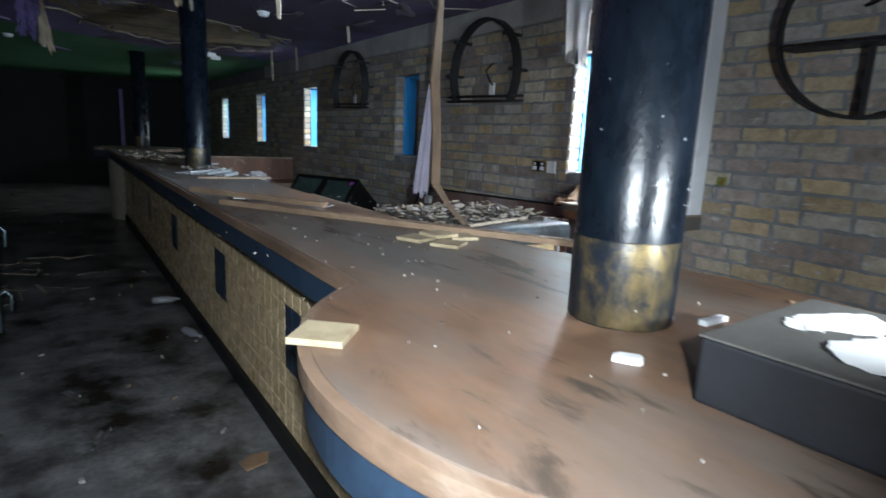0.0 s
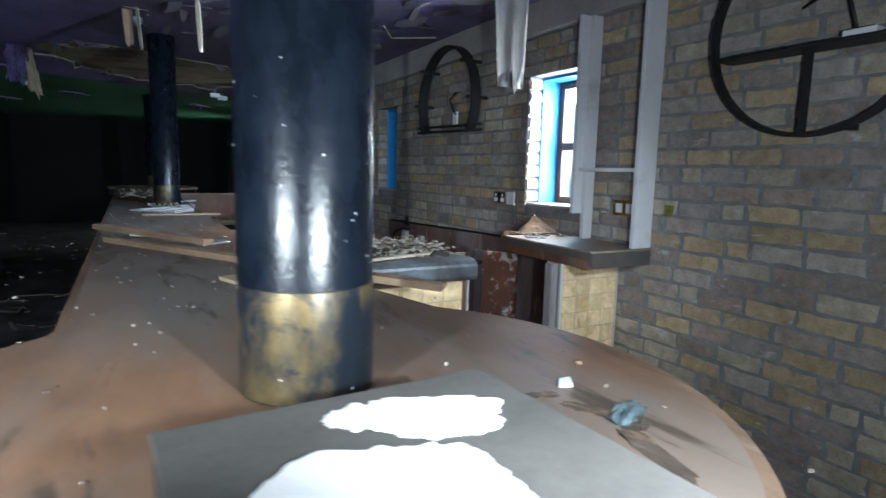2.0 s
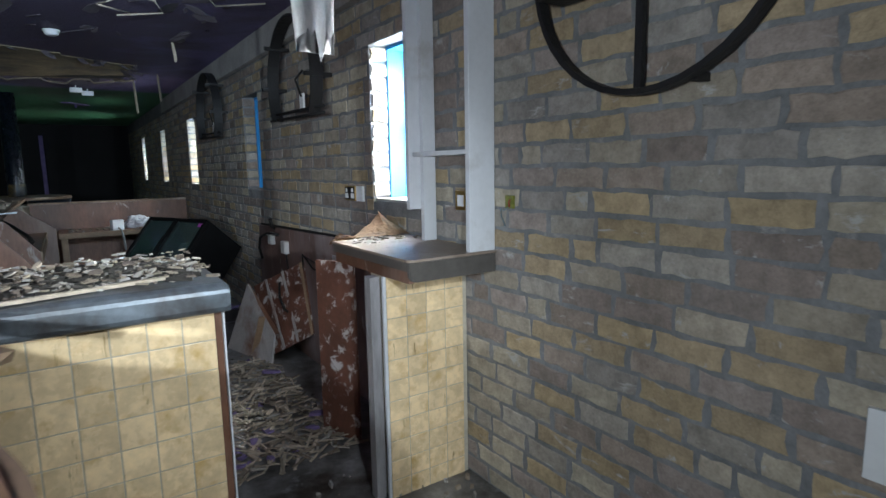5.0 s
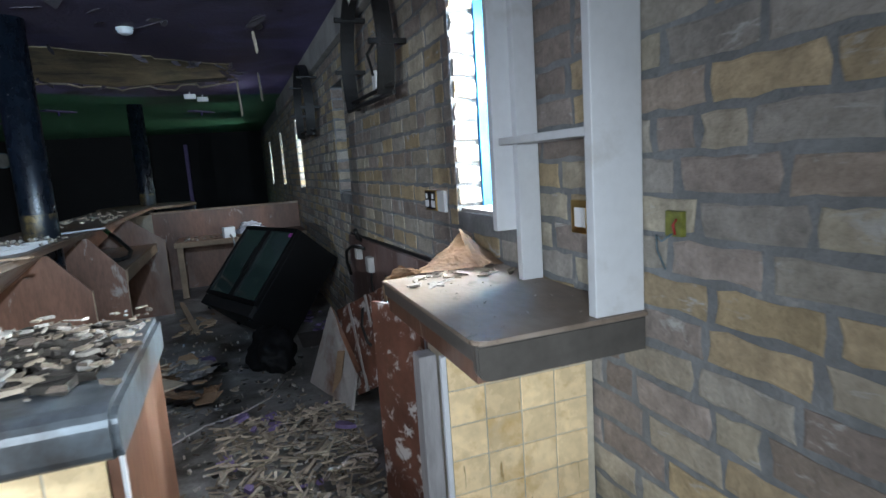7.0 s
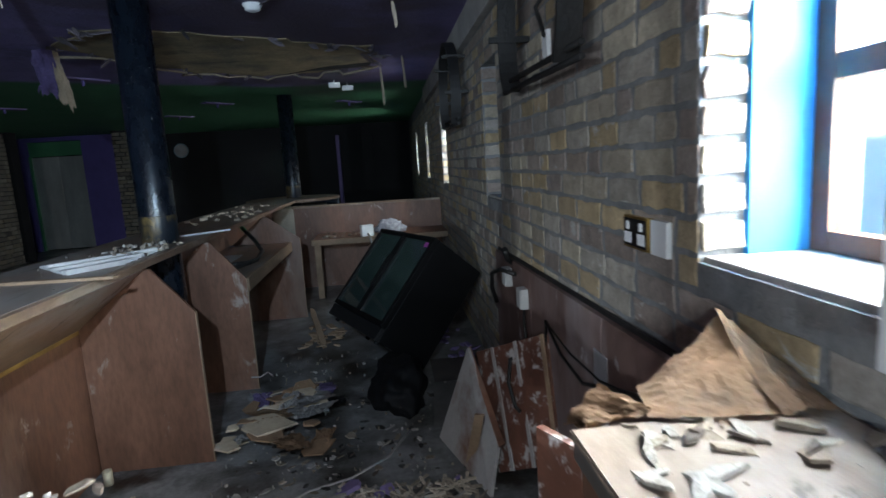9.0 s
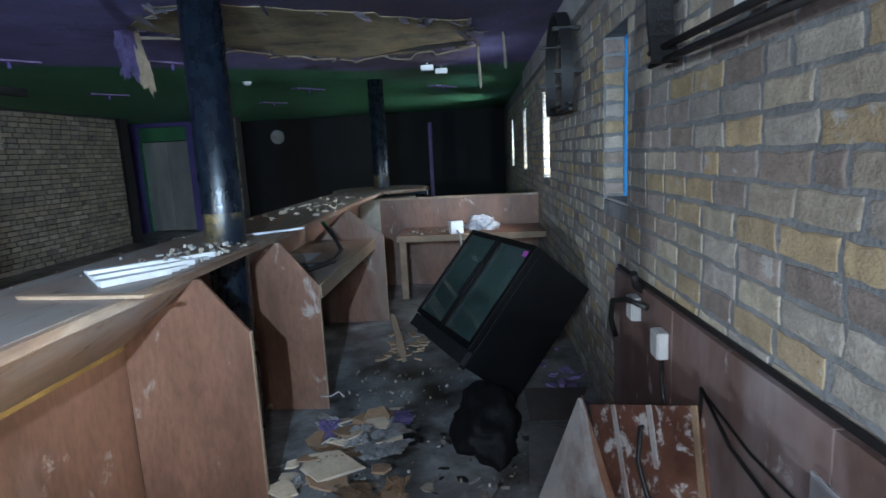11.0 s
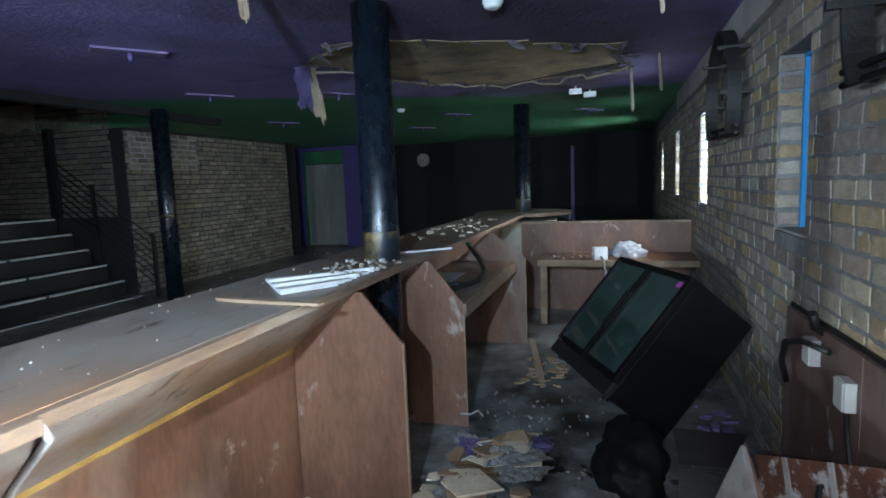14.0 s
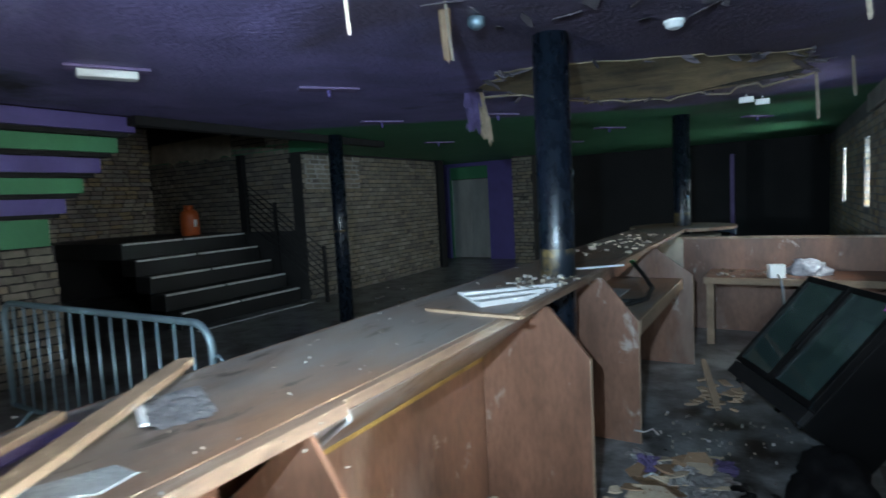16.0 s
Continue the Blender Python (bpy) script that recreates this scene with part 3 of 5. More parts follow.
part("body", lathe(B(), [(0.14, 0), (0.16, 0.03), (0.16, 0.36), (0.14, 0.43), (0.07, 0.48)]), ORANGE, bottle)
part("collar", lathe(B(), [(0.08, 0.46), (0.085, 0.55)], 14), ORANGE, bottle)
part("label", box(B(), 0.156, 0.163, -0.03, 0.03, 0.16, 0.29), PAPER, bottle)

# ---- the bar ----
R = 0.66
E0, E1 = (1.09, 0.60), (1.24, 10.12)
XO, XI = 0.72, 1.36


def end_arc(c, r, a0, a1, n=80):
    return [(c[0] + r * math.cos(radians(a0 + (a1 - a0) * i / n)), c[1] + r * math.sin(radians(a0 + (a1 - a0) * i / n))) for i in range(n + 1)]


def bar_outline(d):
    return end_arc(E0, R - d, 124, 404) + [(1.50 - d, 1.36), (1.47 - d, 1.765), (XI - d, 1.765), (XI - d, 9.46)] + end_arc(E1, R - d, -78, 220) + [(XO + d, 9.44), (XO + d, 1.18)]


bar = thing("bar_counter", "long bar with dusty brown laminate top, tiled front and round ends", "bar counter")
part("edging", slab(B(), bar_outline(0.0), 1.060, 1.0965, 0.008), EDGEWOOD, bar, "worn wooden edging")
part("worktop", slab(B(), bar_outline(0.022), 1.06, 1.10, 0.002), COUNTER, bar)
band = B()
inner = end_arc(E1, R - 0.03, 5, 220) + [(XO + 0.03, 9.43), (XO + 0.03, 1.19)] + end_arc(E0, R - 0.03, 124, 350)
outer = end_arc(E1, R - 0.012, 5, 220) + [(XO + 0.012, 9.44), (XO + 0.012, 1.18)] + end_arc(E0, R - 0.012, 124, 350)
slab(band, outer + inner[::-1], 0.975, 1.0595)
part("fascia", band, BLUETILE, bar, "dark blue band below the edge")
slope = slab(B(), [(1.0, 0.775), (1.345, 1.058), (1.362, 1.058), (1.012, 0.775)], 0, 1.63)
bmesh.ops.transform(slope, matrix=Matrix.Translation((0, 4.618, 0)) @ pose(0, 0, 0, 90), verts=slope.verts)
part("sloping_panel", slope, mat("pale scuffed plywood", (0.30, 0.185, 0.115), 0.5, vary=0.45, scale=3, grain=40, bump=0.08, stretch=(1, 0.5, 1), dirt=(0.36, 0.32, 0.30), dirt_amount=0.5, scuff=(0.13, 0.068, 0.042), scuff_amount=0.3, scuff_scale=5.0, scuff_stretch=(1, 1.4, 0.5)), bar, "pale scuffed sloping panel")
part("front_panel", box(B(), 0.94, 1.0, 1.0, 9.7, 0.0, 0.985), PLY, bar)
part("round_end", slab(B(), end_arc(E0, 0.47, 0, 348, 30), 0, 0.985), GROUT, bar)
part("round_end", slab(B(), end_arc(E1, 0.47, 0, 348, 30), 0, 0.985), GROUT, bar)
part("skirting", box(B(), 0.915, 0.94, 1.0, 9.7, 0.0, 0.10), IRON, bar)
part("glue_line", box(B(), 0.999, 1.012, 2.999, 4.619, 0.755, 0.785), mat("old yellow glue", (0.33, 0.20, 0.05), 0.6, vary=0.4, scale=7), bar)
part("edge_batten", box(B(), XI + 0.001, XI + 0.03, 2.1, 3.12, 1.06, 1.098, 0.004), EDGEWOOD, bar, "pale bare batten")


def divider(y, depth, shoulder):
    pts = [(1.01, 0.001), (depth, 0.001), (depth, shoulder), (1.385, 1.055), (1.34, 1.058), (1.01, 0.775)]
    bm = slab(B(), pts, 0, 0.018)
    bmesh.ops.transform(bm, matrix=Matrix.Translation((0, y + 0.018, 0)) @ pose(0, 0, 0, 90), verts=bm.verts)
    d = part("divider", bm, PLY, bar)
    e = B()
    box(e, depth - 0.001, depth + 0.004, y - 0.002, y + 0.020, 0.001, shoulder)
    part("edge_strip", e, PALEWOOD, d)


for y, depth, shoulder in ((2.98, 1.56, 0.80), (4.62, 1.58, 0.82), (5.60, 1.60, 0.79), (7.45, 1.69, 0.82)):
    divider(y, depth, shoulder)
part("low_shelf", box(B(), 1.0, 1.59, 5.62, 7.449, 0.765, 0.79, 0.003), COUNTER, bar, "dusty low shelf")
part("shelf_fascia", box(B(), 1.59, 1.61, 5.622, 7.449, 0.70, 0.793, 0.003), PALEWOOD, bar)

bb = thing("back_counter", "red brown plywood cross counter with an upstand against the wall", "counter")
part("upstand", box(B(), 1.42, WALL - 0.002, 8.90, 8.925, 0.66, 1.02), PLY, bb)
part("cap", box(B(), 1.40, WALL - 0.002, 8.885, 8.985, 1.021, 1.045, 0.004), EDGEWOOD, bb)
part("shelf", box(B(), 1.70, WALL - 0.002, 8.20, 8.899, 0.665, 0.69, 0.003), PLY, bb)
part("shelf_edge", box(B(), 1.70, WALL - 0.002, 8.18, 8.199, 0.63, 0.695, 0.003), PALEWOOD, bb)
part("leg", box(B(), 1.72, 1.79, 8.24, 8.31, 0, 0.664, 0.003), PALEWOOD, bb)
part("back_panel", box(B(), 1.42, WALL - 0.002, 8.93, 8.95, 0, 1.02), PLY, bb)

# tiled counter block at the gap in the bar
blk = thing("tiled_counter", "yellow tiled counter block with rounded steel front", "counter")
part("core", box(B(), 1.362, 2.165, 1.89, 2.44, 0, 0.981), GROUT, blk)
part("side_panel", box(B(), 2.167, 2.19, 1.895, 2.47, 0, 0.981), PLY, blk)
part("end_strip", box(B(), 2.19, 2.196, 1.88, 1.90, 0, 0.981), WHITEWOOD, blk)
top = B()
prof = [(2.47, 0.982), (1.842, 0.982), (1.830, 0.984), (1.822, 0.991), (1.818, 1.002), (1.818, 1.046), (1.821, 1.058), (1.828, 1.068), (1.840, 1.075), (1.856, 1.078), (2.47, 1.078)]
v0 = [top.verts.new((1.362, y, z)) for y, z in prof]
v1 = [top.verts.new((2.208, y, z)) for y, z in prof]
top.faces.new(v0)
top.faces.new(v1[::-1])
for i in range(len(prof)):
    top.faces.new((v0[i], v0[(i + 1) % len(prof)], v1[(i + 1) % len(prof)], v1[i]))
bmesh.ops.bevel(top, geom=[e for e in top.edges if all(v.co.x > 2 for v in e.verts)], offset=0.012, segments=2, affect="EDGES")
part("worktop", top, mat("greasy grey steel", (0.17, 0.20, 0.23), 0.4, metal=0.5, vary=0.35, scale=7, grain=30, bump=0.12, dirt=(0.07, 0.06, 0.055), dirt_amount=0.5, scuff=(0.22, 0.16, 0.11), scuff_amount=0.12, scuff_scale=6.0), blk)

# small counter on the brick wall
wc = thing("wall_counter", "small grey laminate counter on a yellow tiled pier", "counter")
LAMINATE = mat("dusty brown grey laminate", (0.25, 0.195, 0.155), 0.45, vary=0.35, scale=6, grain=45, bump=0.1, stretch=(1, 0.5, 1), dirt=(0.31, 0.265, 0.23), dirt_amount=0.4, scuff=(0.10, 0.075, 0.055), scuff_amount=0.2, scuff_scale=8.0)
EDGELAM = mat("brown grey laminate edge", (0.10, 0.092, 0.085), 0.34, vary=0.3, scale=7, grain=40, bump=0.06, scuff=(0.17, 0.16, 0.15), scuff_amount=0.12, scuff_scale=9.0)
wtop = [(2.875, 1.788)] + [(WALL - 0.002, 1.788), (WALL - 0.002, 2.52), (2.845, 2.52)] + [(2.875 - 0.030 * math.cos(a), 1.818 - 0.030 * math.sin(a)) for a in np.linspace(0.0, 1.4, 6)]
part("worktop", slab(B(), wtop, 1.071, 1.081, 0.003), LAMINATE, wc)
# front edge board, rounded at its lower corner
face = [(WALL - 0.004, 1.0705), (2.849, 1.0705)] + [(2.881 - 0.032 * math.cos(a), 1.024 - 0.032 * math.sin(a)) for a in np.linspace(0.0, 1.57, 8)] + [(WALL - 0.004, 0.992)]
fas = slab(B(), face, 0, 0.020)
bmesh.ops.transform(fas, matrix=Matrix.Translation((0, 1.811, 0)) @ pose(0, 0, 0, 90), verts=fas.verts)
bmesh.ops.bevel(fas, geom=[e for e in fas.edges if all(v.co.y < 1.8 for v in e.verts)], offset=0.004, segments=2, affect="EDGES")
part("fascia", fas, EDGELAM, wc)
part("end_strip", box(B(), 2.849, 2.868, 1.812, 2.515, 1.034, 1.0705, 0.002), EDGELAM, wc)
part("end_rail", box(B(), 2.856, 2.880, 1.812, 2.50, 0.985, 1.0335, 0.002), PLY, wc, "red brown rail under the worktop")
part("pier", box(B(), 2.86, WALL - 0.002, 2.006, 2.14, 0, 0.984), GROUT, wc)
part("white_edge", box(B(), 2.846, 2.859, 2.004, 2.02, 0, 0.984, 0.002), WHITEWOOD, wc)
part("timber_post", box(B(), 2.80, 2.845, 2.03, 2.085, 0, 0.984, 0.004), mat("flaking grey timber", (0.30, 0.29, 0.30), 0.8, vary=0.45, scale=7, bump=0.3, stretch=(1, 1, 0.2)), wc)

shelf_unit = thing("white_wall_unit", "white painted boards and shelf fixed to the brick wall", "shelf unit")
part("upright", box(B(), 3.14, WALL - 0.001, 1.80, 1.828, 1.081, 2.345, 0.003), WHITEWOOD, shelf_unit)
part("upright", box(B(), 3.14, WALL - 0.001, 2.27, 2.298, 1.23, 2.345, 0.003), WHITEWOOD, shelf_unit)
part("upright", box(B(), 3.20, WALL - 0.001, 2.24, 2.268, 1.081, 2.345, 0.003), WHITEWOOD, shelf_unit)
part("shelf", box(B(), 3.142, WALL - 0.001, 1.829, 2.239, 1.475, 1.495, 0.003), WHITEWOOD, shelf_unit)

# columns
col = thing("column", "black gloss painted steel column with worn gold band", "column", pose(1.12, 0.66, 0), "black columns")
part("shaft", lathe(B(), [(0.107, 0.0), (0.107, 0.985)] + [(0.107, 1.0985), (0.107, CEIL)], 40), COLUMN, col)
flakes = B()
fr = random.Random(17)
for _ in range(90):
    a, z, s = fr.uniform(0, 6.283), fr.uniform(1.11, 2.5), fr.uniform(0.0008, 0.0034)
    m = pose(0, 0, z, 0, 0, math.degrees(a)) @ pose(0.1065 if z > 1.28 else 0.1082, 0, 0, 0, 90, 0)
    shard(flakes, fr, None, s, 0.0015, m, fr.uniform(0.4, 1))
tagged(part("paint_flakes", flakes, mat("grey paint flakes", (0.42, 0.44, 0.47), 0.6, vary=0.3, scale=40, each=0.4, bump=0), col), kind="stuff")
part("gold_band", lathe(B(), [(0.1072, 1.101), (0.1085, 1.104), (0.1085, 1.272), (0.1075, 1.275)], 40), GOLD, col)
for x, y in ((1.175, 5.36), (1.25, 10.12)):
    copy_thing(col, pose(x, y, 0, 0, 0, 70 * y))
cb = thing("column", "black gloss painted steel column with a narrow gold ring", "column", pose(-2.81, 7.95, 0), "black columns")
part("shaft", lathe(B(), [(0.10, 0), (0.10, CEIL)], 28), COLUMN, cb)
part("gold_band", lathe(B(), [(0.102, 1.24), (0.102, 1.275)], 28), GOLD, cb)
# ---- things behind the bar ----
def cooler():
    """Two-door bottle cooler, tipped back against the brick wall on its lower rear edge."""
    az, el = 0.432, 0.866
    w = Vector((-math.sin(az), math.cos(az), 0))
    n = Vector((math.cos(az), math.sin(az), 0))
    h = n * math.cos(el) + Vector((0, 0, math.sin(el)))
    d = n * math.sin(el) - Vector((0, 0, math.cos(el)))
    m = Matrix(((w.x, h.x, d.x, 2.425), (w.y, h.y, d.y, 5.48), (w.z, h.z, d.z, 0.322), (0, 0, 0, 1)))
    f = thing("bottle_cooler", "black two-door bottle cooler tipped back against the brick wall", "fridge", m)
    W, H, D = 0.94, 0.84, 0.485
    part("side", box(B(), 0, 0.03, 0, H, 0.045, D, 0.004), BLACKPLASTIC, f)
    part("side", box(B(), W - 0.03, W, 0, H, 0.045, D, 0.004), BLACKPLASTIC, f)
    part("base", box(B(), 0.03, W - 0.03, 0, 0.10, 0.045, D), BLACKPLASTIC, f)
    part("top", box(B(), 0.03, W - 0.03, H - 0.03, H, 0.045, D), BLACKPLASTIC, f)
    part("back", box(B(), 0.03, W - 0.03, 0.10, H - 0.03, D - 0.03, D), BLACKPLASTIC, f)
    lining = B()
    box(lining, 0.031, W - 0.031, 0.101, H - 0.031, D - 0.04, D - 0.031)
    part("lining", lining, mat("green grey lining", (0.19, 0.26, 0.245), 0.5, vary=0.35, scale=5), f)
    for x0, x1 in ((0.0, 0.468), (0.472, W)):
        dr = part("door", B_frame(x0, x1, 0.10, H, 0.0, 0.042, 0.038), BLACKPLASTIC, f)
        pane = part("pane", box(B(), x0 + 0.038, x1 - 0.038, 0.138, H - 0.038, 0.014, 0.020), DUSTYGLASS, dr, "dirty green tinted glass")
        pane.visible_shadow = False
        part("handle", box(B(), (x1 - 0.03 if x0 == 0 else x0 + 0.006), (x1 - 0.006 if x0 == 0 else x0 + 0.03), 0.35, 0.62, -0.016, -0.001, 0.003), BLACKPLASTIC, dr)
    part("kick_panel", box(B(), 0, W, 0, 0.095, 0.01, 0.044, 0.003), IRON, f)
    for z in (0.36, 0.60):
        sh = B()
        for k in range(16):
            tube(sh, [(0.04 + k * 0.0573, z, 0.06), (0.04 + k * 0.0573, z, D - 0.045)], 0.0015, 4)
        tube(sh, [(0.035, z, 0.07), (W - 0.035, z, 0.07)], 0.0025, 4)
        part("wire_shelf", sh, GALV, f)
    part("sticker", box(B(), 0.04, 0.09, H - 0.09, H - 0.05, -0.002, -0.0005), mat("magenta sticker", (0.26, 0.05, 0.24), 0.5, bump=0), f, "small magenta sticker")
    for x, y in ((0.33, 0.30), (0.16, 0.52)):
        part("price_card", box(B(), x, x + 0.10, y, y + 0.06, 0.1, 0.105), DEBRIS, f)
    for x in (0.08, W - 0.08):
        for z in (0.08, D - 0.08):
            foot = B()
            tube(foot, [(x, 0.0, z), (x, -0.02, z)], 0.02, 8)
            part("foot", foot, BLACKPLASTIC, f)
    return f


def B_frame(x0, x1, y0, y1, z0, z1, w):
    bm = B()
    box(bm, x0, x0 + w, y0, y1, z0, z1, 0.003)
    box(bm, x1 - w, x1, y0, y1, z0, z1, 0.003)
    box(bm, x0 + w, x1 - w, y0, y0 + w, z0 + 0.001, z1 - 0.001)
    box(bm, x0 + w, x1 - w, y1 - w, y1, z0 + 0.001, z1 - 0.001)
    return bm


cooler()


def lump(name, material, label, category, centre, size, seed, rough=0.35):
    """A slumped bag: a dented round body with folds, cut flat where it rests."""
    bm = B()
    bmesh.ops.create_icosphere(bm, subdivisions=4, radius=1.0)
    for v in bm.verts:
        p = v.co.copy()
        n = noise.fractal(p * 1.6 + Vector((seed, 0, 0)), 0.9, 2.1, 4) * rough + noise.noise(p * 5 + Vector((0, seed, 0))) * rough * 0.3
        p *= 1 + n
        p = Vector((p.x * size[0], p.y * size[1], p.z * size[2]))
        p.z = max(p.z, -size[2] * 0.45)
        v.co = p + Vector(centre) + Vector((0, 0, size[2] * 0.45))
    for f in bm.faces:
        f.smooth = True
    return solid(name, bm, material, label, category)


BIN = mat("black bin liner", (0.004, 0.004, 0.005), 0.7, vary=0.3, scale=14, bump=0.3, spec=0.25)
lump("bin_bag", BIN, "slumped black bin bag on the floor under the cooler", "bag", (2.58, 5.24, 0.0), (0.17, 0.33, 0.17), 5.0, 0.30)
lump("plastic_bag", mat("crumpled clear plastic", (0.42, 0.42, 0.46), 0.25, vary=0.25, scale=20, bump=0.6), "crumpled pale plastic bag on the cross counter", "bag", (2.60, 8.55, 0.69), (0.17, 0.11, 0.10), 8.0, 0.45)
jb = thing("white_box", "small white box with a hanging cable on the cross counter", "box", pose(2.33, 8.30, 0.69, 0, 0, 20))
part("body", box(B(), -0.07, 0.07, -0.04, 0.04, 0, 0.13, 0.006), WHITE, jb)
part("cable", tube(B(), [(0, -0.04, 0.03), (0, -0.12, 0.0), (0.01, -0.14, -0.12), (0.02, -0.135, -0.25)], 0.012, 8), PLASTER, jb)

OLDWHITE = mat("dusty white plastic", (0.50, 0.50, 0.50), 0.55, vary=0.2, scale=8, bump=0.04, each=0.2, scuff=(0.20, 0.17, 0.14), scuff_amount=0.15, scuff_scale=9.0)
# white trunking bundle and sticks lying on the bar
rng = random.Random(11)
for k in range(9):
    tr = thing("plastic_trunking", "white plastic trunking strip lying on the bar top", "trunking", pose(0.885 + 0.033 * k, 4.62 - 0.036 * k, 1.101, 0, 0, 45 + 1.2 * k + rng.uniform(-1.5, 1.5)), "white trunking on the bar")
    bm = B()
    h = 0.012 + 0.006 * (k % 3)
    prof = [(-0.017, 0.0), (-0.015, h), (0.015, h), (0.017, 0.0), (0.014, 0.0), (0.012, h - 0.003), (-0.012, h - 0.003), (-0.014, 0.0)]
    L = 0.62 - 0.044 * k
    a = [bm.verts.new((0, y, z)) for y, z in prof]
    b = [bm.verts.new((L, y * 0.9, z)) for y, z in prof]
    bm.faces.new(a)
    bm.faces.new(b[::-1])
    for i in range(8):
        bm.faces.new((a[i], a[(i + 1) % 8], b[(i + 1) % 8], b[i]))
    part("strip", bm, OLDWHITE, tr)


def stick(name, a, b, w, t, material, label, category="stick", seed=0):
    """A board or lath from a to b with splintered ends."""
    r = random.Random(seed)
    a, b = Vector(a), Vector(b)
    L = (b - a).length
    bm = B()
    n = 7
    rings = []
    for i in range(n + 1):
        x = L * i / n
        s = w * (0.5 + r.uniform(-0.05, 0.05)) * (0.7 if i in (0, n) else 1)
        o = r.uniform(-0.04, 0.04) * w
        rings.append([bm.verts.new((x + (r.uniform(-0.01, 0.01) if i in (0, n) else 0), y, z)) for y, z in ((-s + o, 0), (s + o, 0), (s + o, t), (-s + o, t))])
    for p, q in zip(rings, rings[1:]):
        for k in range(4):
            bm.faces.new((p[k], p[(k + 1) % 4], q[(k + 1) % 4], q[k]))
    bm.faces.new(rings[0][::-1])
    bm.faces.new(rings[-1])
    d = (b - a).normalized()
    side = Vector((0, 0, 1)).cross(d)
    side = side.normalized() if side.length > 0.05 else Vector((1, 0, 0))
    upv = d.cross(side)
    m = Matrix(((d.x, side.x, upv.x, a.x), (d.y, side.y, upv.y, a.y), (d.z, side.z, upv.z, a.z), (0, 0, 0, 1)))
    bmesh.ops.transform(bm, matrix=m, verts=bm.verts)
    return solid(name, bm, material, label, category)


stick("wood_lath", (0.95, 4.19, 1.101), (1.45, 4.15, 1.101), 0.035, 0.012, PALEWOOD, "brown wood lath lying across the bar top", seed=1)
stick("white_lath", (1.15, 5.62, 1.101), (1.46, 5.88, 1.101), 0.02, 0.012, WHITEWOOD, "thin white lath beside the middle column", seed=2)
stick("long_plank", (0.78, 2.72, 1.101), (1.68, 1.20, 1.101), 0.055, 0.022, PALEWOOD, "long narrow wooden plank lying across the bar", "plank", 3)
stick("wood_strip", (0.86, 2.72, 1.101), (1.02, 2.36, 1.101), 0.05, 0.005, LILAC, "lilac painted strip lying on the bar", "strip", 4)
stick("broken_plank", (0.72, 3.12, 1.124), (1.17, 2.42, 1.112), 0.06, 0.022, PALEWOOD, "pale broken plank lying across the bar", "plank", 6)

card = thing("card_sheet", "grey card with folded white edge on the bar", "card", pose(0.995, 2.895, 1.101, 0, 0, -27))
part("sheet", crumpled(B(), pose(0, 0, 0.001), 0.29, 0.17, 0.012, 3.3, 0.08, 16), mat("grey card", (0.36, 0.35, 0.36), 0.8, vary=0.2, scale=9), card)
part("flap", box(B(), -0.10, 0.11, -0.088, -0.068, 0.006, 0.014, 0.002), PAPER, card)
solid("dust_patch", shard(B(), random.Random(8), (1.2, 2.55, 1.1005), 0.2, 0.003, pose(1.2, 2.55, 1.1005, 0, 0, 60), 0.45), mat("pale plaster dust", (0.33, 0.35, 0.36), 0.95, vary=0.3, scale=12), "spilled pale plaster dust on the bar top", "dust")

# hoses on the low shelf
hose = thing("drink_hose", "looped black drinks hose with a green end on the low shelf", "hose")
part("loop", tube(B(), [(1.20, 5.95, 0.808), (1.42, 5.98, 0.808), (1.52, 6.30, 0.81), (1.48, 6.7, 0.82), (1.36, 6.95, 0.90), (1.26, 7.1, 0.96)], 0.018, 8), CABLE, hose)
part("loop", tube(B(), [(1.06, 6.7, 0.808), (1.12, 6.3, 0.808), (1.28, 6.12, 0.808), (1.5, 6.18, 0.81)], 0.018, 8), CABLE, hose)
part("connector", tube(B(), [(1.26, 7.1, 0.96), (1.20, 7.2, 1.0)], 0.02, 8), GREENWALL, hose)
solid("glass_sheet", box(B(), 1.06, 1.30, 6.35, 6.75, 0.791, 0.797, m=pose(0, 0, 0)), mat("grey plate", (0.3, 0.31, 0.33), 0.35, vary=0.2, scale=8), "grey plate lying on the low shelf", "plate")

# loose pipe ends and a white canister by the bar panel
for x, y, r, hgt in ((1.10, 4.50, 0.022, 0.075), (1.30, 4.30, 0.012, 0.03)):
    solid("pipe_stub", lathe(B(), [(r, 0), (r, hgt), (r * 0.7, hgt), (r * 0.7, hgt - 0.01)], 14, (x, y)), mat("cream plastic %d" % int(y * 10), (0.55, 0.47, 0.33), 0.5), "cream plastic pipe stub on the floor", "pipe")
can = thing("white_canister", "white plastic canister lying on the floor by the bar", "canister", pose(1.16, 3.62, 0.05, 0, 90, 62))
part("body", lathe(B(), [(0.03, 0), (0.048, 0.012), (0.048, 0.20), (0.03, 0.24)], 18), WHITE, can)
part("cap", lathe(B(), [(0.018, 0.241), (0.018, 0.265)], 12), WHITE, can)
wire = thing("grey_cable", "dirty white cable hanging down the inner bar panel", "cable")
part("cable", tube(B(), [(1.375, 3.12, 1.08), (1.37, 3.14, 1.04), (1.275, 3.18, 0.975), (1.13, 3.22, 0.86), (1.035, 3.24, 0.76), (1.025, 3.24, 0.5), (1.03, 3.25, 0.01)], 0.010, 8), OLDWHITE, wire)


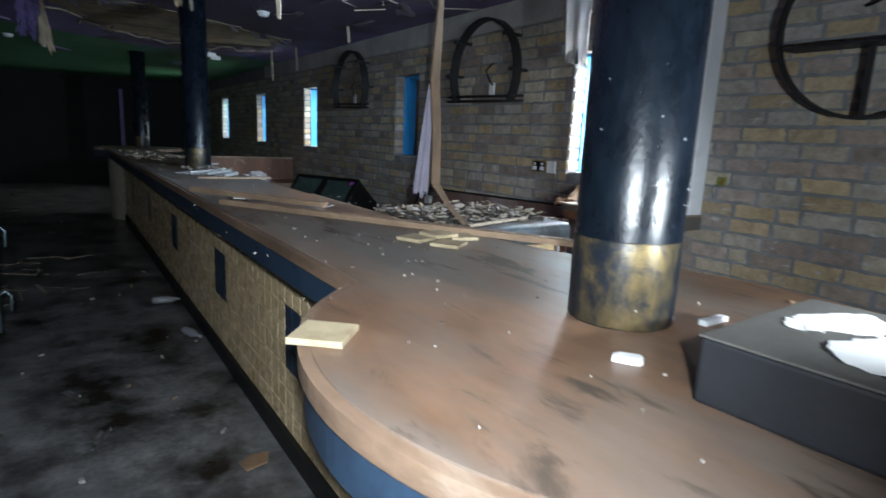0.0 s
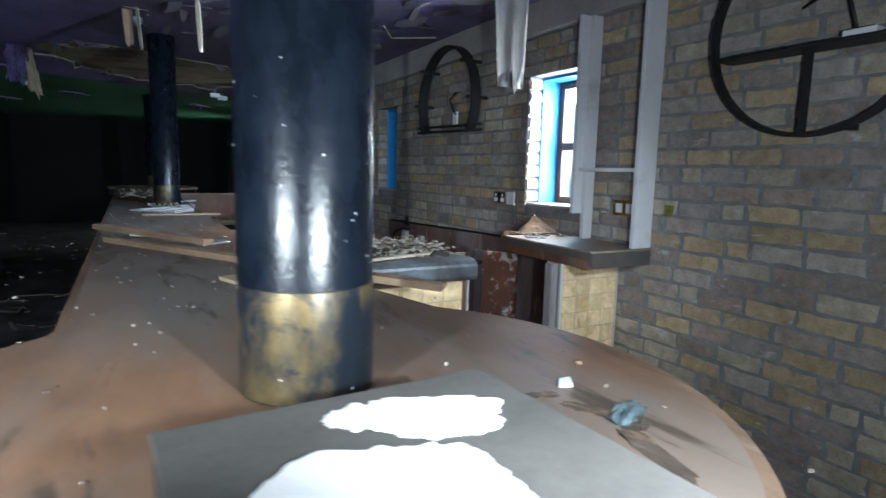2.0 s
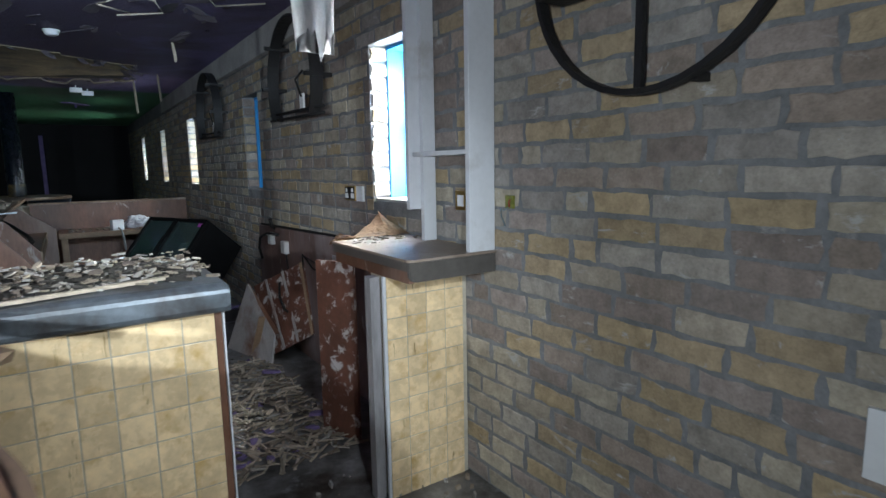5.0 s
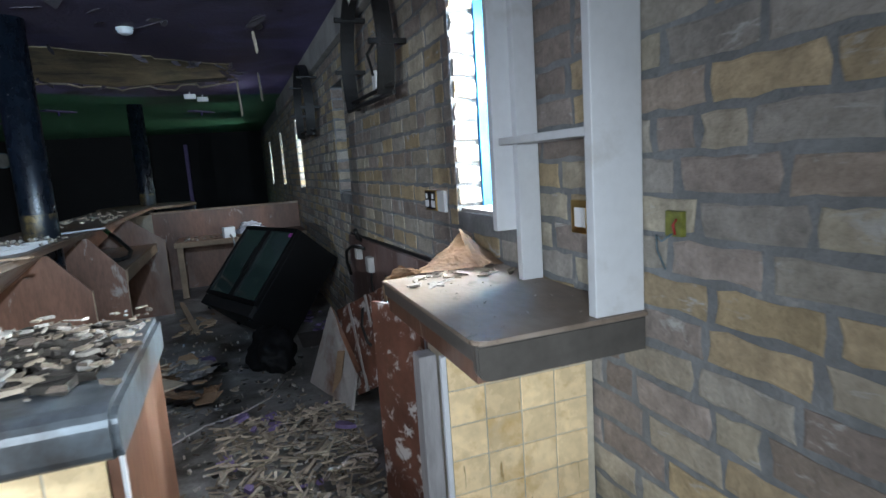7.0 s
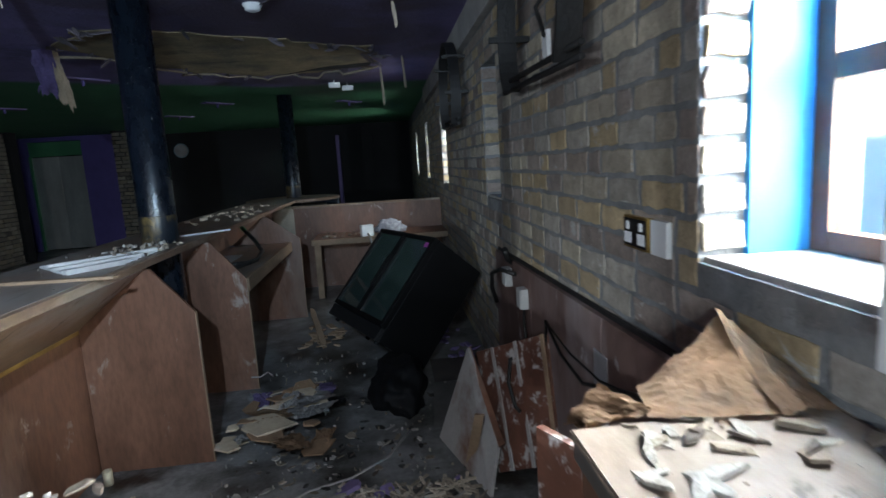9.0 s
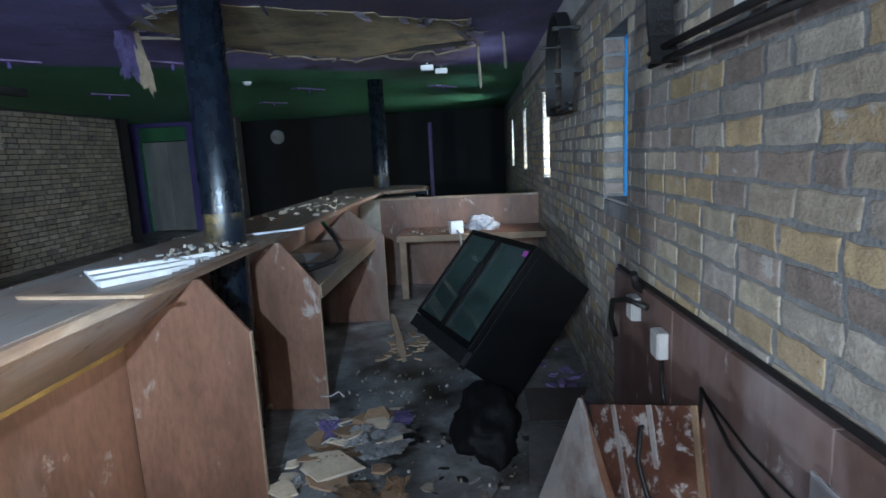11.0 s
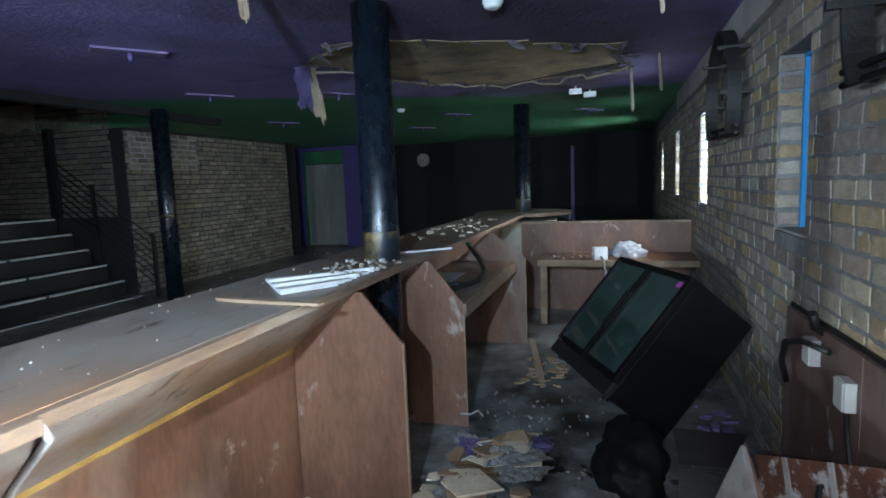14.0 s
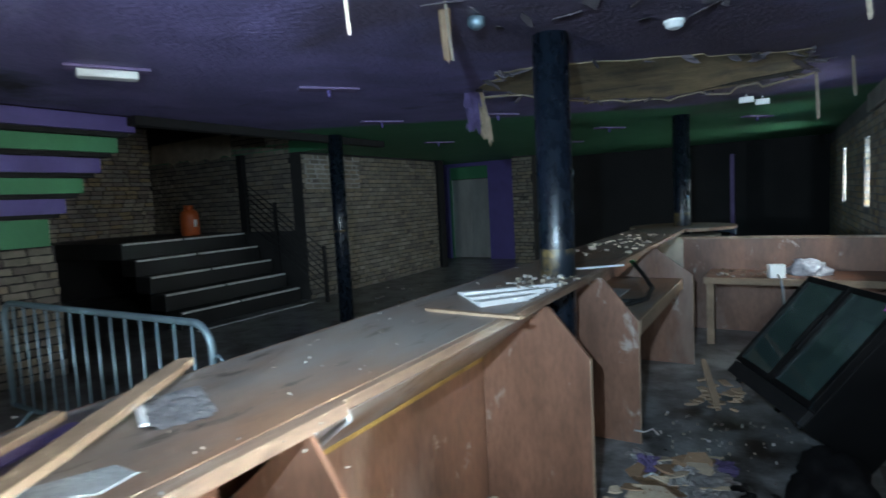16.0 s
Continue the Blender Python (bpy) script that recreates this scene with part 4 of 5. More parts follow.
# plywood dado on the brick wall with boxes and cables
dado = thing("dado_panel", "worn red brown plywood dado below the brick wall", "panel", kind="structure")
def climbing(bm):
    """The dado was fixed out of level: its top climbs towards the counter."""
    for v in bm.verts:
        if v.co.z > 0.8:
            v.co.z += 0.028 + 0.026 * (5.16 - v.co.y)
    return bm


for y0, y1 in ((2.62, 3.40), (3.405, 4.30), (4.305, 5.14)):
    part("board", climbing(box(B(), 3.238, WALL - 0.001, y0, y1, 0.002, 0.905, 0.002)), mat("scuffed plywood %d" % int(y0 * 10), (0.150, 0.092, 0.080), 0.6, vary=0.35, scale=3, grain=40, bump=0.12, stretch=(1, 1, 0.4), dirt=(0.24, 0.205, 0.21), dirt_amount=0.5, scuff=(0.38, 0.36, 0.37), scuff_amount=0.2, scuff_scale=7.0, scuff_stretch=(1, 1, 0.6)), dado)
part("top_edge", climbing(box(B(), 3.258, WALL - 0.001, 2.62, 5.16, 0.904, 0.922, 0.003)), IRON, dado)
part("paint_strip", box(B(), 3.234, 3.2385, 3.35, 3.46, 0.12, 0.86), mat("bare grey strip", (0.33, 0.33, 0.35), 0.8, vary=0.3, scale=9, stretch=(1, 1, 0.3)), dado)
for y, z in ((4.71, 0.853), (4.37, 0.812)):
    jb = thing("junction_box", "white plastic junction box on the plywood dado", "socket", pose(3.237, y, z), "white junction boxes")
    part("back", box(B(), -0.035, 0, -0.040, 0.040, -0.050, 0.050, 0.004), OLDWHITE, jb)
    part("cover", box(B(), -0.042, -0.0355, -0.038, 0.038, -0.048, 0.048, 0.003), OLDWHITE, jb)
cab = thing("loose_cables", "loose black cables hanging along the dado", "cable")
part("cable", tube(B(), [(3.225, 4.55, 0.895), (3.17, 4.66, 0.905), (3.15, 4.80, 0.86), (3.16, 4.88, 0.76), (3.19, 4.92, 0.66)], 0.012, 8), CABLE, cab)
part("cable", tube(B(), [(3.215, 4.34, 0.76), (3.20, 4.29, 0.72), (3.195, 4.25, 0.66), (3.20, 4.22, 0.56), (3.215, 4.18, 0.48)], 0.007, 8), CABLE, cab)
part("cable", tube(B(), [(3.225, 4.02, 0.3), (3.225, 4.0, 0.80), (3.225, 3.8, 0.72), (3.225, 3.55, 0.70), (3.225, 3.25, 0.80), (3.225, 3.0, 0.88), (3.225, 2.75, 0.97)], 0.006, 6), CABLE, cab)
part("cable", tube(B(), [(3.228, 4.0, 0.79), (3.228, 3.7, 0.76), (3.228, 3.4, 0.77), (3.228, 3.0, 0.86), (3.228, 2.75, 0.96)], 0.004, 6), CABLE, cab)
part("stub", tube(B(), [(3.25, 4.68, 0.93), (3.21, 4.66, 0.96), (3.19, 4.62, 1.02)], 0.016, 8), CABLE, cab)


def quad_board(name, corners, thick, material, parent, label=""):
    """A flat board given by its four corners."""
    bm = B()
    c = [Vector(p) for p in corners]
    n = (c[1] - c[0]).cross(c[3] - c[0]).normalized() * thick
    a = [bm.verts.new(p) for p in c]
    b = [bm.verts.new(p + n) for p in c]
    bm.faces.new(a[::-1])
    bm.faces.new(b)
    for i in range(4):
        bm.faces.new((a[i], a[(i + 1) % 4], b[(i + 1) % 4], b[i]))
    return part(name, bm, material, parent, label)


FLAKED = mat("brown ply with flaked white paint", (0.15, 0.062, 0.04), 0.6, vary=0.4, scale=6, grain=30, bump=0.2, dirt=(0.10, 0.05, 0.03), dirt_amount=0.2, scuff=(0.50, 0.47, 0.46), scuff_amount=0.44, scuff_scale=18.0, scuff_stretch=(1, 0.7, 0.7))
OFFWHITE = mat("dirty white board", (0.42, 0.40, 0.39), 0.7, vary=0.25, scale=4, bump=0.08, dirt=(0.20, 0.10, 0.06), dirt_amount=0.3)
broken = thing("broken_cabinet", "broken cabinet with flaked white paint leaning by the wall", "cabinet")
quad_board("back_panel", [(3.00, 4.55, 0.495), (3.226, 4.01, 0.74), (3.232, 3.86, 0.22), (3.02, 4.16, 0.03)], 0.016, FLAKED, broken)
for u in (0.28, 0.62, 0.97):
    a, b = Vector((3.00, 4.55, 0.495)).lerp(Vector((3.226, 4.01, 0.74)), u), Vector((3.02, 4.16, 0.03)).lerp(Vector((3.232, 3.86, 0.22)), u)
    side = (Vector((3.226, 4.01, 0.74)) - Vector((3.00, 4.55, 0.495))).normalized() * 0.012
    lift = Vector((-0.012, -0.012, 0.006))
    quad_board("bead", [a - side + lift, a + side + lift, b + side + lift, b - side + lift], 0.006, OFFWHITE if u < 0.9 else PALEWOOD, broken, "pale bead between the flaked boards")
quad_board("side_panel", [(2.78, 4.62, 0.002), (2.955, 4.56, 0.52), (3.01, 4.10, 0.20), (2.95, 4.02, 0.002)], 0.016, OFFWHITE, broken, "dirty white side panel")
quad_board("batten", [(2.885, 4.30, 0.02), (2.925, 4.27, 0.02), (2.965, 4.14, 0.34), (2.925, 4.16, 0.34)], 0.012, PALEWOOD, broken, "pale wooden batten")
quad_board("edge_rail", [(2.955, 4.57, 0.505), (2.975, 4.585, 0.52), (3.04, 4.08, 0.22), (3.01, 4.07, 0.21)], 0.012, PLY, broken)
part("handle", tube(B(), [(3.16, 4.24, 0.575), (3.11, 4.22, 0.56), (3.085, 4.16, 0.47), (3.10, 4.10, 0.38), (3.12, 4.08, 0.36)], 0.009, 8), CABLE, broken)
solid("grey_floor_board", draped(B(), [(2.81, 5.30, 0.024), (3.07, 5.31, 0.024), (2.93, 4.72, 0.024), (2.76, 4.71, 0.024)], 0.004, 2.2, 8, 0.0, 0.012), mat("grey board", (0.25, 0.245, 0.24), 0.8, vary=0.3, scale=4, scuff=(0.13, 0.10, 0.09), scuff_amount=0.3), "grey board lying on the floor", "board")
# Rear step of the grey boards; its shadow is put into the colour.
solid("dark_floor_board", draped(B(), [(2.82, 5.78, 0.030), (3.225, 5.78, 0.030), (3.07, 5.34, 0.030), (2.82, 5.33, 0.030)], 0.004, 6.2, 8, 0.0, 0.016), mat("shaded brown grey board", (0.13, 0.11, 0.105), 0.8, vary=0.3, scale=4), "brown grey board on the floor by the wall, darkened for the shade there", "board")
tall = thing("tall_ply_panel", "tall red brown ply panel with worn shelf marks", "panel")
quad_board("panel", [(2.875, 2.79, 0.002), (2.985, 2.57, 0.002), (2.985, 2.57, 0.955), (2.875, 2.79, 0.955)], 0.018, FLAKED, tall)
for z in (0.30, 0.58, 0.80):
    quad_board("shelf_mark", [(2.866, 2.787, z), (2.974, 2.569, z), (2.974, 2.569, z + 0.025), (2.866, 2.787, z + 0.025)], 0.006, PLY, tall)

def chips(name, seed, count, area, size, material, label, kind="stuff", thick=(0.006, 0.02), squash=(0.3, 0.9), category=""):
    r = random.Random(seed)
    bm = B()
    for _ in range(count):
        x, y, z = area(r)
        s = r.uniform(*size)
        shard(bm, r, None, s, r.uniform(*thick), pose(x, y, z, r.uniform(-14, 14), r.uniform(-14, 14), r.uniform(0, 360)), r.uniform(*squash))
    return solid(name, bm, material, label, category, kind=kind)


chips("plaster_chips", 21, 17, lambda r: (r.uniform(2.9, 3.25), r.uniform(2.33, 2.51), 1.082), (0.015, 0.06), DEBRIS, "broken plaster pieces on the wall counter", thick=(0.002, 0.006), squash=(0.2, 0.6))
chips("plaster_strips", 20, 10, lambda r: (r.uniform(2.9, 3.2), 2.28 + 0.2 * r.random() ** 0.5, 1.083), (0.025, 0.06), DEBRIS, "broken pale plaster strips on the wall counter", thick=(0.003, 0.008), squash=(0.2, 0.5))
chips("plaster_dust", 22, 30, lambda r: (r.uniform(2.88, 3.22), r.uniform(1.83, 2.45), 1.0795), (0.0015, 0.005), DEBRIS, "small plaster crumbs on the wall counter", thick=(0.002, 0.004))
chips("plaster_rubble", 23, 620, lambda r: (r.uniform(1.45, 2.19), 1.90 + 0.56 * r.random() ** 0.8, 1.080 + 0.035 * r.random() ** 2), (0.003, 0.036), DEBRIS, "broken plaster rubble heaped on the tiled counter", thick=(0.002, 0.009), squash=(0.2, 0.8))
chips("dirt_layer", 24, 180, lambda r: (r.uniform(1.45, 2.14), r.uniform(1.96, 2.42), 1.0795), (0.03, 0.08), mat("black grit", (0.03, 0.026, 0.022), 0.9, vary=0.4, scale=20, bump=0.5), "dark grit under the rubble")
stick("splinter", (1.62, 1.86, 1.082), (2.06, 1.98, 1.084), 0.022, 0.01, LATH, "splintered lath on the tiled counter", seed=9)
chips("counter_crumbs", 25, 300, lambda r: (r.uniform(0.55, 1.65), r.uniform(0.1, 3.0), 1.1005) if r.random() < 0.5 else (r.uniform(0.75, 1.3), r.uniform(3.0, 9.4), 1.1005), (0.0012, 0.007), DEBRIS, "pale plaster crumbs on the bar top", thick=(0.0015, 0.006))
chips("bar_debris", 26, 55, lambda r: (r.uniform(1.02, 1.36), r.uniform(4.75, 5.25), 1.101 + 0.02 * r.random()), (0.006, 0.028), DEBRIS, "plaster pieces round the foot of the column")
chips("bar_far_debris", 27, 60, lambda r: (r.uniform(0.8, 1.33), r.uniform(6.4, 8.6), 1.101), (0.01, 0.05), LATH, "splinters scattered on the far bar top", squash=(0.1, 0.5))
chips("shelf_debris", 28, 40, lambda r: (r.uniform(1.75, 2.4), r.uniform(8.3, 8.8), 0.692), (0.01, 0.04), DEBRIS, "plaster pieces on the cross counter")
chips("floor_chips", 31, 420, lambda r: (r.uniform(1.65, 3.0), r.uniform(2.6, 6.2), 0.002), (0.002, 0.013), DEBRIS, "plaster chips strewn on the floor")


def strips(name, seed, count, area, length, width, material, label):
    r = random.Random(seed)
    bm = B()
    for _ in range(count):
        x, y, z = area(r)
        L, w = r.uniform(*length), r.uniform(*width)
        box(bm, -L / 2, L / 2, -w / 2, w / 2, 0, r.uniform(0.003, 0.008), m=pose(x, y, z, r.uniform(-12, 12), r.uniform(-14, 14), r.uniform(0, 360)))
    return solid(name, bm, material, label, kind="stuff")


def heap(r):
    x, y = r.uniform(2.2, 2.95), r.uniform(2.5, 4.2)
    return x, y, 0.005 + 0.07 * r.random() * max(0, 1 - abs(y - 3.2) / 1.1)


strips("lath_heap", 41, 620, heap, (0.03, 0.15), (0.006, 0.022), LATH, "heap of splintered laths on the floor")
strips("pale_laths", 42, 260, heap, (0.03, 0.11), (0.006, 0.022), DEBRIS, "pale plaster strips among the laths")
chips("lilac_plaster", 43, 30, heap, (0.03, 0.10), LILAC, "lilac painted plaster pieces on the floor")
chips("pale_floor_litter", 46, 190, lambda r: (r.uniform(1.75, 2.85), r.uniform(3.3, 5.3), 0.003), (0.008, 0.045), DEBRIS, "pale plaster and paper litter on the wet floor", thick=(0.001, 0.006), squash=(0.2, 0.9))
wire2 = thing("floor_cable", "thin pale cable lying across the wet floor", "cable")
part("cable", tube(B(), [(1.95, 4.05, 0.006), (2.12, 4.22, 0.008), (2.32, 4.30, 0.006), (2.50, 4.46, 0.008), (2.62, 4.72, 0.008)], 0.006, 6), OFFWHITE, wire2)
chips("dark_floor_litter", 44, 90, lambda r: (r.uniform(1.8, 2.9), r.uniform(3.6, 5.4), 0.002), (0.01, 0.05), mat("black wet litter", (0.012, 0.011, 0.010), 0.4, vary=0.4, scale=9, bump=0.4), "black wet litter on the floor", thick=(0.001, 0.004))
r = random.Random(45)
CREAM = mat("torn cream board", (0.50, 0.40, 0.29), 0.85, vary=0.3, scale=7, bump=0.25, each=0.2, scuff=(0.28, 0.19, 0.12), scuff_amount=0.25, scuff_scale=6.0)
KINDS = ((CARD, "torn brown cardboard on the rubbish heap"), (CREAM, "torn cream board on the rubbish heap"), (OFFWHITE, "torn white board on the rubbish heap"), (CREAM, "torn cream board on the rubbish heap"), (CARD, "torn brown cardboard on the rubbish heap"), (LILAC, "lilac plasterboard on the rubbish heap"))
for k in range(34):
    u, v = r.uniform(-1, 1), r.uniform(-1, 1)
    x, y = 1.90 + 0.27 * u, 4.98 + 0.50 * v
    size = r.uniform(0.07, 0.19) * (1.1 if k < 14 else 0.75)
    z = 0.01 + 0.10 * max(0, 1 - u * u - v * v) + 0.002 * k
    tilt = 6 if k < 14 else 14
    bm = B()
    turn = pose(x, y, z, r.uniform(-tilt, tilt), r.uniform(-tilt, tilt), r.uniform(0, 360))
    if k % 3 == 2:
        crumpled(bm, turn, size * 2, size * 1.5, 0.02, k * 2.3, 0.3, 26)
    else:
        shard(bm, r, None, size, r.uniform(0.004, 0.010), turn, r.uniform(0.45, 0.9))
    solid("torn_board", bm, KINDS[k % 6 if k % 12 != 5 else 0][0], KINDS[k % 6 if k % 12 != 5 else 0][1], "board", "rubbish by the bar")
paper_strips = B()
for k in range(4):
    x, y, a = 1.82 + r.uniform(-0.2, 0.25), 5.15 + r.uniform(-0.35, 0.4), r.uniform(0, 6.3)
    tube(paper_strips, [(x + math.cos(a + 0.3 * q) * 0.05 * q, y + math.sin(a + 0.3 * q) * 0.05 * q, 0.11 + 0.02 * math.sin(q * 2)) for q in range(4)], 0.006, 5)
solid("heap_strips", paper_strips, OFFWHITE, "torn pale edging strips on the rubbish heap", kind="stuff")
solid("dark_bottle", lathe(B(), [(0.03, 0), (0.033, 0.01), (0.033, 0.12), (0.014, 0.17), (0.014, 0.21)], 16), BLACKPLASTIC, "dark bottle lying on the rubbish heap", "bottle").matrix_basis = pose(2.12, 5.12, 0.05, 70, 0, 40)
stick("broken_chair_leg", (1.98, 6.35, 0.01), (1.83, 6.85, 0.22), 0.05, 0.02, PALEWOOD, "broken pale wood piece leaning at the counter", "wood", 12)
chips("corner_litter", 47, 26, lambda r: (r.uniform(1.75, 2.1), r.uniform(6.3, 7.0), 0.002 + 0.05 * r.random()), (0.03, 0.1), PALEWOOD, "broken pale wood pieces on the floor")
chips("wall_litter", 48, 24, lambda r: (r.uniform(2.95, 3.22), r.uniform(5.5, 6.6), 0.002), (0.03, 0.09), LILAC, "lilac plaster pieces by the wall")

# sockets on the brick wall
def plate(name, y, z, w, h, material, label, category="socket"):
    s = thing(name, label, category, pose(WALL, y, z))
    part("plate", box(B(), -0.012, 0.003, -w / 2, w / 2, -h / 2, h / 2, 0.002), material, s)
    return s


s = plate("double_socket", 3.19, 1.275, 0.146, 0.09, BRASS, "brass double socket with white inserts on brick")
for y in (-0.04, 0.04):
    part("insert", box(B(), -0.016, -0.0125, y - 0.022, y + 0.022, -0.03, 0.0), WHITE, s)
    part("switch", box(B(), -0.018, -0.0125, y - 0.008, y + 0.008, 0.008, 0.03), WHITE, s)
part("rim", box(B(), -0.0145, -0.0125, -0.066, 0.066, -0.038, 0.038), BLACKPLASTIC, s)
plate("blank_plate", 3.06, 1.275, 0.085, 0.09, WHITE, "white blank plate beside the double socket")
for y in (1.950, 2.024):
    s = plate("brass_switch", y, 1.277, 0.086, 0.086, BRASS, "brass switch plate with white centre on brick", "switch")
    part("insert", box(B(), -0.016, -0.0125, -0.022, 0.022, -0.025, 0.025), WHITE, s)
s = plate("open_socket", 1.70, 1.285, 0.044, 0.052, mat("yellow green wires", (0.17, 0.18, 0.035), 0.5, vary=0.4, scale=60), "open wall box with green and yellow wires", "socket")
part("wire", tube(B(), [(-0.013, 0, -0.02), (-0.03, 0.012, -0.035), (-0.024, 0.035, -0.025), (-0.012, 0.045, -0.06), (-0.004, 0.03, -0.10)], 0.002, 6), GALV, s)
part("wire", tube(B(), [(-0.012, -0.01, 0.01), (-0.024, -0.014, 0.0), (-0.018, -0.012, -0.02)], 0.0025, 6), mat("red wire", (0.4, 0.03, 0.03), 0.4, bump=0), s)
plate("white_cover", 0.33, 0.79, 0.26, 0.17, WHITE, "white cover plate on the brick wall", "plate")

# cartwheel hoops on the brick wall
def hoop(y, z, a0, a1, radius, shelf):
    w = thing("wheel_rack", "black iron hoop rack standing off the brick wall", "wall rack", pose(WALL, y, z), "black iron hoops")
    bm = B()
    n = 40
    rings = []
    closed = a1 - a0 >= 360
    depth = 0.10 if closed else 0.14
    for i in range(n + (0 if closed else 1)):
        a = radians(a0 + (a1 - a0) * i / n)
        c, s = math.cos(a), math.sin(a)
        rings.append([bm.verts.new((x, c * q, s * q)) for x, q in ((-depth, radius - 0.009), (-0.06, radius - 0.009), (-0.06, radius + 0.009), (-depth, radius + 0.009))])
    pairs = list(zip(rings, rings[1:])) + ([(rings[-1], rings[0])] if closed else [])
    for p, q in pairs:
        for k in range(4):
            bm.faces.new((p[k], q[k], q[(k + 1) % 4], p[(k + 1) % 4]))
    if not closed:
        bm.faces.new(rings[0])
        bm.faces.new(rings[-1][::-1])
    part("hoop", bm, IRON, w)
    for a in ((40, 140, 0, 180) if not closed else (30, 150, 250)):
        c, s = math.cos(radians(a)) * radius, math.sin(radians(a)) * radius
        part("bracket", box(B(), -0.18 if not closed else -0.07, 0.0, c - 0.012, c + 0.012, s - 0.012, s + 0.012), IRON, w)
    if shelf:
        part("tray", box(B(), -0.16, -0.03, -0.36, 0.36, -0.103, -0.088, 0.004), IRON, w)
        part("stem", box(B(), -0.105, -0.085, -0.012, 0.012, -radius + 0.009, -0.104), IRON, w)
        part("white_block", box(B(), -0.12, -0.04, -0.23, -0.12, -0.084, -0.058, 0.004), WHITE, w)
        part("wire", tube(B(), [(-0.08, -0.15, -0.058), (-0.09, -0.12, 0.06), (-0.07, -0.02, 0.10), (-0.03, 0.08, 0.08)], 0.006, 6), CABLE, w)
    else:
        for zz in (-0.24, -0.20):
            part("rod", tube(B(), [(-0.10, -0.52, zz), (-0.10, 0.52, zz + 0.02)], 0.011, 6), IRON, w)
        part("cable", tube(B(), [(-0.05, -0.06, 0.08), (-0.09, -0.02, 0.02), (-0.08, -0.06, -0.06), (-0.09, -0.12, -0.1)], 0.008, 6), CABLE, w)
        part("white_tag", box(B(), -0.085, -0.07, -0.13, -0.07, -0.18, -0.08), WHITE, w)
    return w


hoop(1.04, 2.05, 0, 360, 0.42, True)
hoop(3.85, 2.01, -32, 212, 0.43, False)
hoop(6.52, 2.01, -32, 212, 0.43, False)

# ---- things on the round end ----
blackbox = thing("black_box", "low black painted box on the round bar end", "box", pose(1.076, 0.172, 1.101, 0, 0, 2.5))
part("body", box(B(), -0.188, 0.188, -0.18, 0.172, 0, 0.096, 0.006), mat("dusty black paint", (0.018, 0.02, 0.025), 0.5, vary=0.35, scale=6, bump=0.1), blackbox)
part("lid", box(B(), -0.190, 0.190, -0.182, 0.174, 0.0965, 0.101, 0.002), mat("dusty grey lid", (0.10, 0.095, 0.088), 0.7, vary=0.3, scale=6, bump=0.1), blackbox)
r = random.Random(61)


def torn_sheet(centre, half, turn, seed, z):
    """A flat torn sheet with a finely ragged outline and slightly lifted edges."""
    bm = B()
    n = 120
    m = pose(centre[0], centre[1], z, 0, 0, turn)
    low, top = [], []
    for k in range(n):
        a = math.tau * k / n
        c, sn = math.cos(a), math.sin(a)
        q = (abs(c) ** 3 + abs(sn) ** 3) ** (-1 / 3)
        q *= 1 + 0.22 * noise.noise(Vector((c * 1.4 + seed, sn * 1.4, 0))) + 0.10 * noise.noise(Vector((c * 6, sn * 6 + seed, 2))) + 0.03 * noise.noise(Vector((c * 22, sn * 22, seed)))
        lift = 0.006 * max(0, noise.noise(Vector((c * 2, sn * 2, seed + 5))))
        low.append(bm.verts.new(m @ Vector((half[0] * q * c, half[1] * q * sn, lift))))
        top.append(bm.verts.new(m @ Vector((half[0] * q * c, half[1] * q * sn, lift + 0.0012))))
    c0, c1 = bm.verts.new(m @ Vector((0, 0, 0))), bm.verts.new(m @ Vector((0, 0, 0.0022)))
    for k in range(n):
        j = (k + 1) % n
        bm.faces.new((low[j], low[k], c0))
        bm.faces.new((top[k], top[j], c1))
        bm.faces.new((low[k], low[j], top[j], top[k]))
    return bm


for x, y, hx, hy, turn, q in ((1.04, 0.125, 0.10, 0.095, -28, 2.0), (1.135, 0.255, 0.075, 0.05, -20, 5.5), (1.062, 0.283, 0.03, 0.024, 30, 9.2)):
    solid("torn_paper", torn_sheet((x, y), (hx, hy), turn, q, 1.2025), PAPER, "torn white paper lying on the black box", "paper", "torn white papers")


CREAMTILE = mat("cream tile", (0.56, 0.46, 0.30), 0.4, vary=0.2, scale=16, bump=0.06, each=0.12, dirt=(0.35, 0.26, 0.16), dirt_amount=0.25)


def thick_tile(x, y, z, turn, size=0.10):
    t = box(B(), -size / 2, size / 2, -size / 2, size / 2, 0, 0.012, 0.002, m=pose(x, y, z, 0, 0, turn))
    return solid("loose_tile", t, CREAMTILE, "loose cream yellow tile lying on the bar", "tile", "loose tiles")


thick_tile(0.515, 0.815, 1.101, 48)
for x, y, z, a in ((1.17, 1.58, 1.101, 20), (1.27, 1.62, 1.101, 50), (1.34, 1.55, 1.101, 75), (1.22, 1.45, 1.101, 35), (1.25, 1.56, 1.114, 5)):
    thick_tile(x, y, z, a)
solid("plaster_lump", shard(B(), r, None, 0.04, 0.012, pose(0.915, 0.475, 1.101, 0, 0, -50), 0.42), PAPER, "white plaster lump on the round bar end", "plaster")
solid("white_strip", box(B(), 1.22, 1.30, 0.52, 0.54, 1.101, 1.113, 0.002), WHITE, "short white plastic strip on the bar", "strip")
